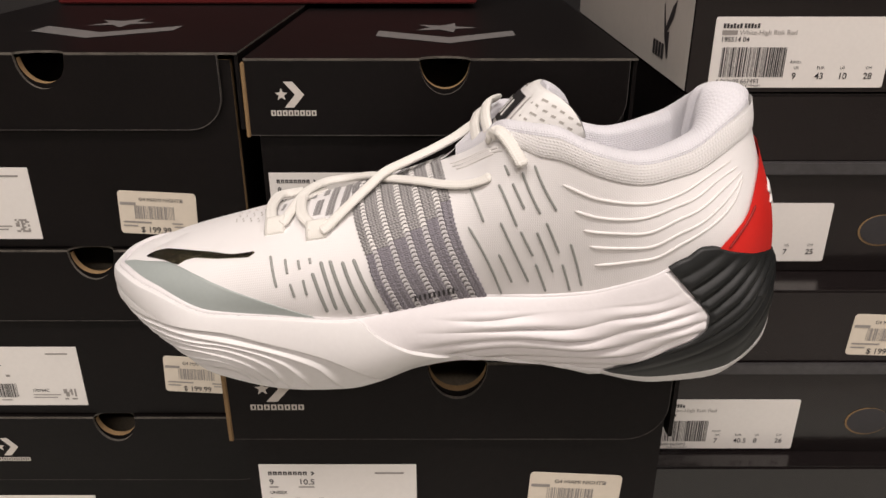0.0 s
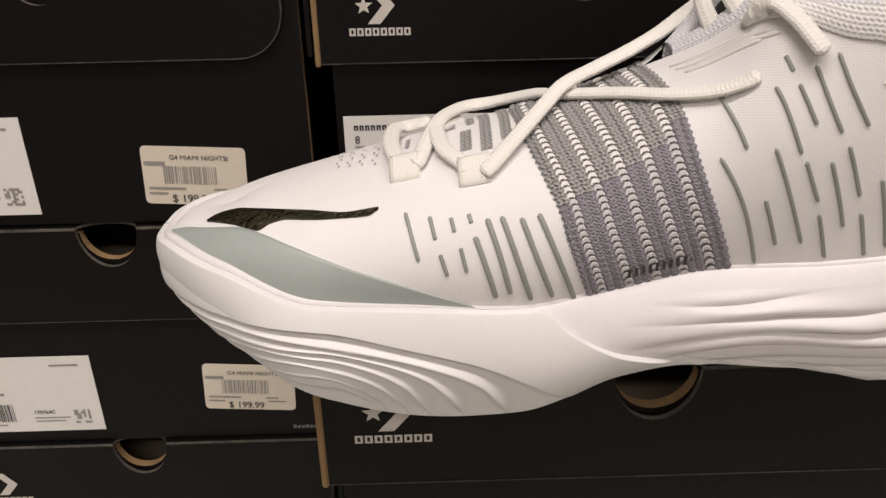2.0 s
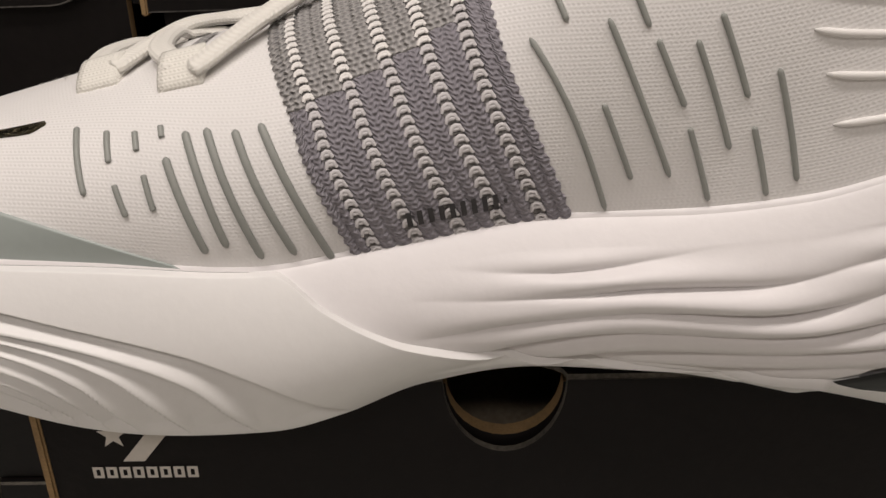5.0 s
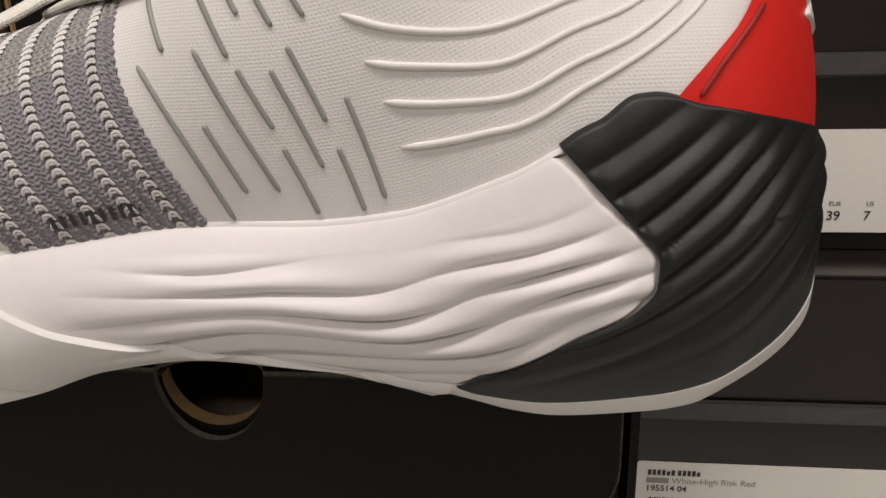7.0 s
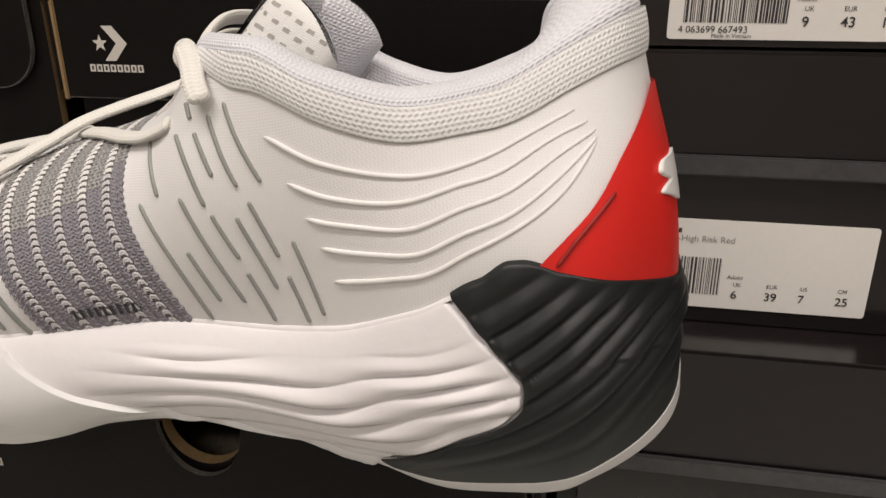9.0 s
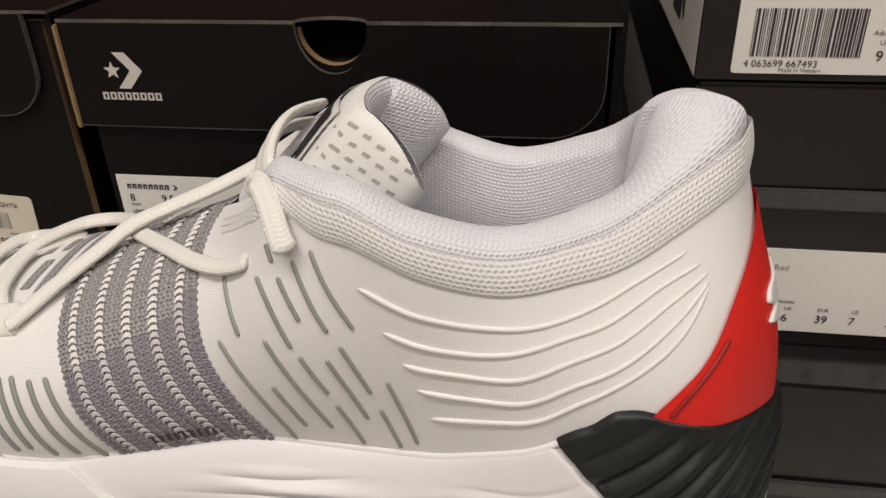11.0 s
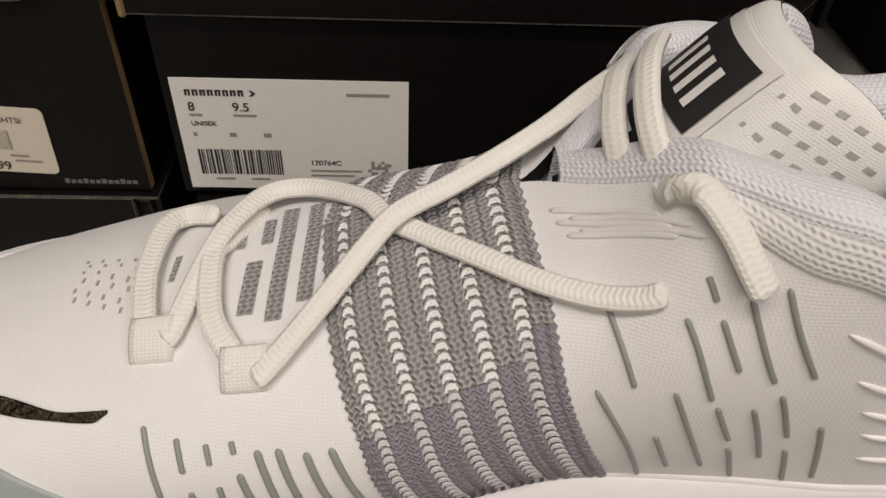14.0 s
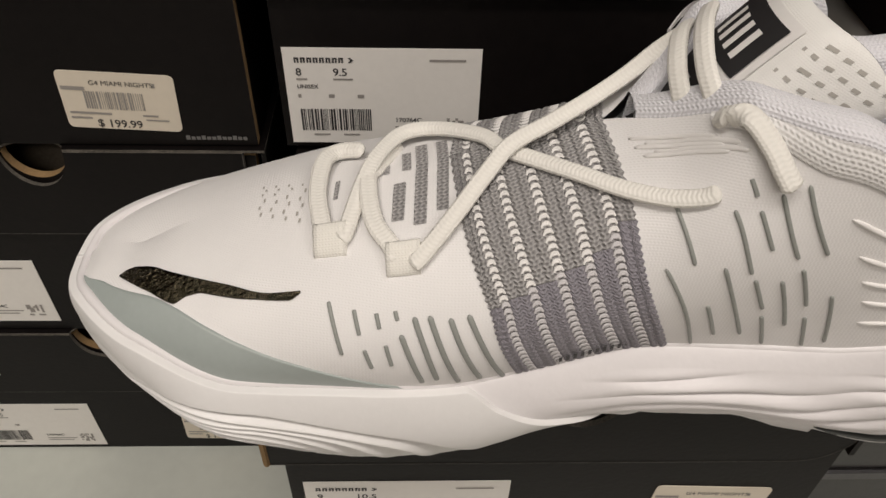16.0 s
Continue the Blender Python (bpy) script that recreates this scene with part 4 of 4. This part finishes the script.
for i in range(5):
    f0, f1 = EDGES[2 * i + 1], EDGES[2 * i + 2]
    for near in (True, False):
        v = np.linspace(0, 1, 80)[:, None] * np.ones(3)
        f = f0 + (f1 - f0) * np.linspace(0, 1, 3)[None, :] * np.ones((80, 1))
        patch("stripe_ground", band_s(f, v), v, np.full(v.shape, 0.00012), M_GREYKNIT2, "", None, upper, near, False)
    mid = (f0 + f1) / 2
    hw = (f1 - f0) * 0.74
    foot = float(change_v(mid))
    marks = [(v, True) for v in np.linspace(0.02, 0.985, 36)] + [(v, False) for v in np.linspace(0.96, 0.5, 14)]
    for covered in (True, False):
        verts, faces = [], []
        for v, near in marks:
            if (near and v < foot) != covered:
                continue
            # one stitch: two legs that lean together, and a cross bar
            step = 0.0115
            nn = normals(upper, np.array(float(band_s(mid, v))), np.array(v), near)
            for line in (((-0.66, -0.86), (-0.52, -0.1), (-0.40, 0.52), (-0.05, 0.78), (0.34, 0.55), (0.46, -0.1), (0.70, -0.86)), ((-0.5, -0.05), (0.0, -0.02), (0.46, -0.05))):
                p = []
                for a, b in line:
                    vv = min(max(v + b * step, 0.0), 1.0)
                    s1 = float(band_s(mid + (a + 0.10 * b) * hw, vv))
                    p.append(upper(s1, vv, near) + normals(upper, np.array(s1), np.array(min(max(vv, 0.01), 0.99)), near) * 0.0005)
                p = np.array(p)
                t = np.gradient(p, axis=0)
                t /= np.maximum(np.linalg.norm(t, axis=1, keepdims=True), 1e-9)
                sd = np.cross(t, nn)
                b0 = len(verts)
                for k in range(len(p)):
                    r = 0.00040 if 0 < k < len(p) - 1 else 0.00030
                    for a in range(6):
                        an = 2 * math.pi * a / 6
                        verts.append(p[k] + sd[k] * r * math.cos(an) + nn * r * 0.8 * math.sin(an))
                for q in grid_faces(len(p), 6, True):
                    faces.append(tuple(b0 + x for x in q))
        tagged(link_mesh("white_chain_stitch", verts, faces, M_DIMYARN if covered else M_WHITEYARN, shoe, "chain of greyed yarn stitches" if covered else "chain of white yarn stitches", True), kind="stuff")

# small dark printed bars at the foot of the band
FUZ_S0, FUZ_S1, FUZ_V0, FUZ_V1, FUZ_H = 0.464, 0.523, 0.072, 0.062, 0.036
for i in range(10):
    s0 = FUZ_S0 + (FUZ_S1 - FUZ_S0) * i / 10.0
    s1 = s0 + (FUZ_S1 - FUZ_S0) * (0.048 if i < 9 else 0.03)
    S, W = np.meshgrid(np.linspace(s0, s1, 3), np.linspace(0, 1, 4) if i < 9 else np.linspace(0.35, 0.65, 4))
    V = FUZ_V0 + (FUZ_V1 - FUZ_V0) * (S - FUZ_S0) / (FUZ_S1 - FUZ_S0) + FUZ_H * W
    patch("print_bar", S - 0.0012 * W, V, np.full(S.shape, 0.0014), M_INK, "", None, upper, True, False)

# vents and grey weave marks on the vamp
for s, v0, far, hw in ((0.330, 0.803, None, 0.0052), (0.3485, 0.779, 0.85, 0.0052), (0.3665, 0.816, 0.85, 0.0048), (0.335, 0.985, 0.90, 0.004), (0.3165, 0.985, 0.90, 0.0035), (0.2735, 0.925, None, 0.002)):
    V = np.linspace(v0, 1.0 if far else min(v0 + 0.137, 1.0), 24)[:, None] * np.ones(4)
    S = s + hw * np.linspace(-1, 1, 4)[None, :] * np.ones((24, 1))
    patch("weave_mark", S, V, np.full(S.shape, 0.0003), M_GREYKNIT2, "", None, upper, True, False)
    if far:
        V = np.linspace(1.0, far, 12)[:, None] * np.ones(4)
        patch("weave_mark", S[:12], V, np.full(V.shape, 0.0003), M_GREYKNIT2, "", None, upper, False, False)
for i in range(4):
    for j in range(6):
        s = 0.200 + 0.0135 * i + 0.0035 * (j % 2)
        v = 0.965 - 0.045 * i * 0.45 - 0.058 * j * 0.55 + 0.12
        near = v <= 0.995
        v = v if near else 1.99 - v
        S, V = np.meshgrid(np.linspace(s - 0.0009, s + 0.0009, 3), np.linspace(v - 0.008, v + 0.008, 3))
        patch("vent_hole", S, np.clip(V, 0, 1), np.full(S.shape, 0.0003), M_DIMPLE, "", None, upper, near, False)

# stitch line on the red tab and its small white mark
s, v = along(((0.8653, 0.133), (0.889, 0.26), (0.9138, 0.38)), 40)
tube("stitch_groove", upper(s, v) + normals(upper, s, v) * 0.0013, normals(upper, s, v), 0.0005, 0.0004, M_DARKRED, shoe, "dark red stitching")
mark_from = smooth((0.285, 0.325, 0.342, 0.36, 0.385, 0.40, 0.42, 0.445, 0.465, 0.475), (0.992, 0.972, 0.9605, 0.9645, 0.975, 0.967, 0.9615, 0.9635, 0.969, 0.985))
S, V = np.meshgrid(np.linspace(0, 1, 9), np.linspace(0.285, 0.475, 40))
S = mark_from(V) + (1 - mark_from(V)) * S
patch("heel_mark", S, V, np.full(S.shape, 0.0017), M_FILM, "small raised white heel mark")

# gathered knit below the top eyelet
for keys in (((0.500, 0.915), (0.528, 0.924), (0.546, 0.915)), ((0.509, 0.897), (0.534, 0.907), (0.558, 0.899)), ((0.503, 0.882), (0.530, 0.890), (0.550, 0.888)), ((0.514, 0.866), (0.537, 0.876), (0.564, 0.878)), ((0.508, 0.850), (0.531, 0.861), (0.553, 0.866))):
    cord_on("gathered_fold", keys, 0.0006, 0.0004, M_FILM, 30, 0.0001)


# ---- tongue ----
def tongue(l, a):
    m = np.abs(a)
    b = np.clip((m - 0.4) / 0.6, 0, 1.2)
    k = np.minimum(m / 0.4, 1)
    x = 0.0105 + 0.0290 * l + 0.0030 * k**2 + 0.0172 * b
    y = 0.310 + np.sign(a) * (0.030 * np.minimum(m, 0.4) + 0.0085 * b * (0.25 + 0.75 * np.clip(l, 0, 1)))
    z = 0.899 + 0.0360 * l - 0.0008 * k**2 - 0.0105 * b**1.2
    return np.stack([x, y, z], -1)


def tongue_n(l, a):
    e = 0.03
    n = np.cross(tongue(l + e, a) - tongue(l - e, a), tongue(l, a + e) - tongue(l, a - e))
    return n / np.linalg.norm(n, axis=-1, keepdims=True)


def tongue_front(l, a, lift=0.0):
    th = 0.0040 * np.sqrt(np.clip(1 - np.abs(a)**5, 0, 1)) * np.sqrt(np.clip(1 - np.clip(l, 0, 1)**9, 0, 1))
    return tongue(l, a) + tongue_n(l, a) * (th + lift)[..., None]


A, L = np.meshgrid(np.linspace(-1, 1, 50), np.linspace(-0.7, 1, 90))
corner = 1 - 0.14 * np.abs(A)**5
tg = sheet("tongue", tongue_front(L * corner, A), M_TONGUE, shoe, "padded satin-white woven tongue", True)
th = 0.0055 * np.sqrt(np.clip(1 - np.abs(A)**6, 0, 1)) * np.sqrt(np.clip(1 - np.clip(L, 0, 1)**10, 0, 1))
sheet("tongue_lining", tongue(L * corner, A) - tongue_n(L * corner, A) * th[..., None], M_LINING, tg, "pale lilac mesh tongue lining")
verts, faces = [], []
for i in range(17):
    for j in range(19):
        a = -0.92 + 1.84 * (i + 0.5) / 17 + (0.04 if j % 2 else 0)
        l = -0.45 + 1.40 * (j + 0.5) / 19
        if abs(a - 0.06) < 0.42 or abs(a) > 0.94:
            continue
        b = len(verts)
        for da, dl in ((-0.026, -0.010), (0.026, -0.010), (0.026, 0.010), (-0.026, 0.010)):
            verts.append(tongue_front(np.array(l + dl - 0.12 * da), np.array(a + da), 0.00015))
        faces.append((b, b + 1, b + 2, b + 3))
tagged(link_mesh("tongue_perforation", verts, faces, M_DIMPLE, tg, "rows of small slots in the weave"), kind="stuff")


def tongue_patch(name, a0, a1, l0, l1, lift, mat, label="", parent=None):
    A, L = np.meshgrid(np.linspace(a0, a1, 10), np.linspace(l0, l1, 30))
    return sheet(name, tongue_front(L, A, lift), mat, parent or tg, label, True)


lab = tongue_patch("tongue_label", -0.30, 0.42, -0.08, 0.90, 0.0007, M_FILM, "woven black and white label")
tongue_patch("black_field", -0.245, 0.37, -0.04, 0.475, 0.0011, M_BLACKCLOTH, "", lab)
tongue_patch("black_field", -0.245, 0.37, 0.52, 0.85, 0.0011, M_BLACKCLOTH, "", lab)
for k in range(4):
    tongue_patch("label_bar", -0.13 + 0.11 * k, -0.075 + 0.11 * k, 0.58, 0.76, 0.0014, M_FILM, "", lab)
tongue_patch("label_bar", -0.20, 0.05, 0.32, 0.345, 0.0014, M_FILM, "", lab)
tongue_patch("label_bar", -0.02, 0.20, 0.345, 0.375, 0.0014, M_FILM, "", lab)

# ---- laces ----
UP = (0.0, -0.45, 0.89)


def lace(name, pts, w=0.0020, h=0.00105, nrm=UP, label="", steps=70):
    q = np.array(pts, float)
    return tube(name, q, np.broadcast_to(np.array(nrm, float), q.shape), w, h, M_LACE, shoe, label, 12, 4, steps)


lace("lace", ((-0.0485, 0.2790, 0.8832), (-0.0462, 0.2806, 0.8844), (-0.0387, 0.2881, 0.8900), (-0.0302, 0.2985, 0.8956), (-0.0241, 0.3045, 0.8996), (-0.0144, 0.3085, 0.9033), (-0.0040, 0.3140, 0.9068), (0.0050, 0.3190, 0.9105), (0.0130, 0.3235, 0.9150), (0.0210, 0.3260, 0.9200)), 0.0022, label="flat white lace")
lace("lace", ((-0.0660, 0.2880, 0.8826), (-0.0645, 0.2905, 0.8836), (-0.0612, 0.3035, 0.8868), (-0.0578, 0.3127, 0.8888), (-0.0515, 0.3225, 0.8892), (-0.0423, 0.3235, 0.8904), (-0.0308, 0.3148, 0.8947), (-0.0257, 0.3074, 0.8960), (-0.0191, 0.3015, 0.8975), (-0.0095, 0.2940, 0.8992), (-0.0001, 0.2871, 0.9002), (0.0086, 0.2820, 0.9018), (0.0152, 0.2790, 0.9045), (0.0183, 0.2782, 0.9068)), 0.0022, label="flat white lace", steps=120)
lace("lace", ((-0.0698, 0.2905, 0.8822), (-0.0708, 0.2940, 0.8832), (-0.0726, 0.3043, 0.8842), (-0.0719, 0.3165, 0.8846), (-0.0680, 0.3215, 0.8840), (-0.0613, 0.3195, 0.8860)), 0.0024)
lace("lace", ((-0.0518, 0.2805, 0.8828), (-0.0530, 0.2840, 0.8842), (-0.0577, 0.2918, 0.8858), (-0.0597, 0.3052, 0.8874), (-0.0575, 0.3115, 0.8868), (-0.0520, 0.3225, 0.8860)), 0.0024)
lace("lace", ((0.0165, 0.2975, 0.9070), (0.0140, 0.3010, 0.9135), (0.0130, 0.3080, 0.9190), (0.0150, 0.3170, 0.9220), (0.0200, 0.3270, 0.9205)), 0.0024, 0.0012, (-0.7, -0.2, 0.7))
lace("lace", ((0.0215, 0.2910, 0.9120), (0.0185, 0.2955, 0.9185), (0.0170, 0.3030, 0.9235), (0.0185, 0.3130, 0.9270), (0.0240, 0.3260, 0.9260)), 0.0024, 0.0012, (-0.7, -0.2, 0.7))
lace("lace_end", ((0.0180, 0.2905, 0.9175), (0.0190, 0.2866, 0.9205), (0.0215, 0.2832, 0.9225), (0.0250, 0.2785, 0.9195), (0.0275, 0.2745, 0.9160), (0.0300, 0.2718, 0.9125)), 0.0026, 0.0014, (0.3, -0.8, 0.5), "tucked white lace end")

# webbing loops that hold the laces
for s0, v0 in ((0.2755, 0.755), (0.337, 0.660)):
    V = np.linspace(v0 - 0.055, v0 + 0.05, 14)[:, None] * np.ones(6)
    S = s0 + 0.0135 * np.linspace(-1, 1, 6)[None, :] * np.ones((14, 1))
    lift = 0.0005 + 0.0030 * np.clip(np.linspace(0, 1.25, 14), 0, 1)[:, None]**0.7 * np.ones(6)
    patch("lace_loop", S, V, lift, M_LOOP, "ribbed white webbing loop")


# ---- the stacks of boxes on the shelf ----
def web_bars(parent, x0, z0, y):
    """A faint line of tiny printed bars."""
    part("small_print", bars_bm([(x0 + 0.0021 * i, z0, x0 + 0.0021 * i + 0.0016, z0 + (0.0016 if i % 3 else 0.0021)) for i in range(12)], y - 0.0003), M_DIMPRINT, parent, kind="stuff")


CON = "black card shoe box with notched lid"
BACK_Y = 0.4085
# stack beside the toe
bx = lidded_box(CON + " in a stack", -0.317, -0.1085, BACK_Y, 0.8185, 0.9296, notch=-0.2130, flap_in=0.0105)
size_label(bx, -0.3090, 0.8235, BACK_Y + 0.0028, ("8", "9.5"), seed=11)
web_bars(bx, -0.1417, 0.8213, BACK_Y + 0.0028)
price_label(bx, -0.1868, 0.8275, BACK_Y + 0.0028, -3.0, 12)
bx = lidded_box(CON + " in a stack", -0.318, -0.1105, BACK_Y, 0.7, 0.8162, lid=0.046, notch=-0.2065, flap_in=0.009)
size_label(bx, -0.3045, 0.7067, BACK_Y + 0.0028, ("8", "9.5"), seed=13)
web_bars(bx, -0.1350, 0.7040, BACK_Y + 0.0028)
price_label(bx, -0.1772, 0.7178, BACK_Y + 0.0028, -3.5, 14)
bx = lidded_box(CON + " in a stack", -0.3215, -0.1135, BACK_Y, SHELF_Z, 0.6978, lid=0.05, notch=-0.2135, brand=(-0.2985, 0.664))
size_label(bx, -0.3140, 0.5885, BACK_Y + 0.0028, ("8", "9.5"), seed=15)
price_label(bx, -0.1880, 0.5955, BACK_Y + 0.0028, -2.0, 16)
# a closed red box lying across the two stacks, at the back
red = tagged(new("shoe_box"), "dark red card shoe box lying across two stacks", "shoe box", "stacked shoe boxes")
part("body", box_bm(-0.300, 0.026, 0.624, 0.826, 0.9318, 1.000, 0.001), M_REDCARD, red)
part("lid", box_bm(-0.3025, 0.0285, 0.6215, 0.8285, 1.0002, 1.040, 0.0015), M_REDCARD, red)
# middle stack, its second box pulled forward under the shoe
bx = lidded_box(CON + " behind the shoe", -0.1055, 0.103, BACK_Y, 0.8185, 0.9266, notch=0.001, round_left=False, brand=(-0.0928, 0.8972))
size_label(bx, -0.0982, 0.8205, BACK_Y + 0.0028, ("8", "9.5"), seed=17)
bx = lidded_box(CON + " under the shoe", -0.0978, 0.1072, 0.290, 0.7, 0.8143, notch=0.0065, round_left=False, brand=(-0.0878, 0.7905))
size_label(bx, -0.0883, 0.7135, 0.2928, ("9", "10.5"), seed=18)
price_label(bx, 0.0408, 0.7265, 0.2928, -3.0, 19)
lidded_box(CON + " at the stack bottom", -0.0985, 0.1080, 0.345, SHELF_Z, 0.697, notch=0.003, round_left=False)


def hinged_box(label, x0, x1, y0, z0, z1, lid_z, sizes, label_x, label_z, hole=None, seed=5, price=None):
    """A black-fronted card box with white sides, a lipped lid and an oval finger hole."""
    top = tagged(new("shoe_box"), label, "shoe box", "stacked shoe boxes")
    depth = 0.34
    t = 0.0025
    out = [(x0, z0), (x1, z0), (x1, lid_z), (x0, lid_z)]
    body = part("front_panel", plate(out, y0 + 0.002, t), M_CARD_GLOSS, top)
    part("side_panel", box_bm(x0, x0 + t, y0 + 0.0046, y0 + depth, z0, lid_z), M_WHITECARD, top, "white card side")
    part("side_panel", box_bm(x1 - t, x1, y0 + 0.0046, y0 + depth, z0, lid_z), M_WHITECARD, top, "white card side")
    part("base_panel", box_bm(x0 + t, x1 - t, y0 + 0.0046, y0 + depth, z0, z0 + t), M_WHITECARD, top)
    lid_ob = part("lid", box_bm(x0 - 0.002, x1 + 0.002, y0, y0 + depth + 0.002, lid_z + 0.0002, z1, 0.0012), M_CARD_GLOSS, top, "glossy black lid")
    part("lid_lip", box_bm(x0 - 0.003, x1 + 0.003, y0 - 0.0025, y0 - 0.0002, lid_z, lid_z + 0.0075, 0.0007), M_LIP, lid_ob, "scuffed lid lip with its reflection painted grey")
    f = y0 + 0.002
    if hole is not None:
        hx, hz = hole
        bm = plate(arc(hx, hz, 0.0130, 0.0095, 0, 360, 24)[:-1], f - 0.0004, 0.0003)
        rim = part("finger_hole_rim", bm, M_KRAFT, body, "tan raw edge of the finger hole")
        # No opening is cut: a dark plate stands for the shade inside.
        bm = plate(arc(hx + 0.0004, hz + 0.0004, 0.0124, 0.0089, 0, 360, 24)[:-1], f - 0.0008, 0.0003)
        part("finger_hole", bm, M_INK, body, "dark oval plate for the shade in the finger hole")
    w, h = 0.0905, 0.0355
    if sizes:
        r = 0.0012
        lx, lz = label_x, label_z
        o = arc(lx + r, lz + r, r, r, 180, 270, 3) + arc(lx + w - r, lz + r, r, r, 270, 360, 3) + arc(lx + w - r, lz + h - r, r, r, 0, 90, 3) + arc(lx + r, lz + h - r, r, r, 90, 180, 3)
        sheet = part("size_label", plate(o, f - 0.0005, 0.0003), M_PAPER, top, "white paper size label")
        g = f - 0.0007
        bm = bmesh.new()
        rng = random.Random(seed)
        for k, (a, n) in enumerate(((0.004, 6), (0.0145, 5))):
            for i in range(n):
                bars_bm([(lx + a + i * 0.00165, lz + h - 0.0055, lx + a + i * 0.00165 + 0.0012, lz + h - rng.choice((0.0032, 0.0032, 0.0037)))], g, bm)
        part("heading_bars", bm, M_INK, sheet, kind="stuff")
        text_mesh("colour_words", "White-High Risk Red", 0.0034, M_FADED, sheet, upright(lx + 0.0125, g, lz + h - 0.0088))
        text_mesh("style_code", "195514 04", 0.0034, M_INK, sheet, upright(lx + 0.0035, g, lz + h - 0.0122), 0.00004)
        bm = bmesh.new()
        bars_bm([(lx + 0.0037, lz + h - 0.0088, lx + 0.0115, lz + h - 0.0066)], g, bm)
        part("small_print", bm, M_FADED, sheet, kind="stuff")
        bm = bmesh.new()
        barcode(bm, lx + 0.005, lz + 0.0055, lx + 0.038, lz + 0.0205, g, seed)
        part("bar_code", bm, M_INK, sheet, kind="stuff")
        text_mesh("code_number", "4 063699 667493", 0.0032, M_INK, sheet, upright(lx + 0.0035, g, lz + 0.0022))
        text_mesh("origin_words", "Made in Vietnam", 0.0019, M_INK, sheet, upright(lx + 0.0145, g, lz + 0.0006))
        text_mesh("group_word", "Adults", 0.0022, M_INK, sheet, upright(lx + 0.0405, g, lz + 0.0125))
        for head, value, dx in zip(("UK", "EUR", "US", "CM"), sizes, (0.0425, 0.0545, 0.0665, 0.0795)):
            text_mesh("size_heading", head, 0.0022, M_INK, sheet, upright(lx + dx + 0.0004, g, lz + 0.0095))
            text_mesh("size_number", value, 0.0046, M_INK, sheet, upright(lx + dx, g, lz + 0.0045), 0.00004)
    if price is not None:
        price_label(top, price[0], price[1], y0, -2, seed + 1)
    return top, body


PUM = "glossy black shoe box with white sides"
bx, _ = hinged_box(PUM + " at the stack top", 0.1265, 0.334, 0.396, 0.9125, 1.018, 0.966, ("9", "43", "10", "28"), 0.1372, 0.9148, None, 21)
# dark leaping mark and bars on the white side
bm = bmesh.new()
sx = 0.1262
for poly in ([(0.43, 0.955), (0.437, 0.951), (0.447, 0.939), (0.444, 0.936), (0.434, 0.945)], [(0.444, 0.936), (0.447, 0.939), (0.4535, 0.951), (0.455, 0.950), (0.449, 0.934)], [(0.4395, 0.937), (0.444, 0.936), (0.449, 0.934), (0.4405, 0.922), (0.4385, 0.923)]):
    bm.faces.new([bm.verts.new((sx, y, z)) for y, z in poly])
for i in range(4):
    bm.faces.new([bm.verts.new((sx, y, z)) for y, z in ((0.447 + i * 0.0062, 0.9205), (0.452 + i * 0.0062, 0.9205), (0.452 + i * 0.0062, 0.929), (0.447 + i * 0.0062, 0.929))])
part("side_mark", bm, M_INK, bx, "dark printed mark and bars", kind="stuff")
hinged_box(PUM + " in a stack", 0.1295, 0.335, 0.398, 0.8084, 0.9112, 0.8675, ("6", "39", "7", "25"), 0.1275, 0.8145, (0.2475, 0.8335), 23)
hinged_box(PUM + " pushed forward", 0.118, 0.325, 0.3750, 0.6975, 0.8078, 0.7548, ("7", "40.5", "8", "26"), 0.1210, 0.6995, (0.2535, 0.7195), 25, (0.2290, 0.7675))
hinged_box(PUM + " at the stack bottom", 0.122, 0.328, 0.3620, SHELF_Z, 0.6970, 0.632, (), 0, 0, None, 27)
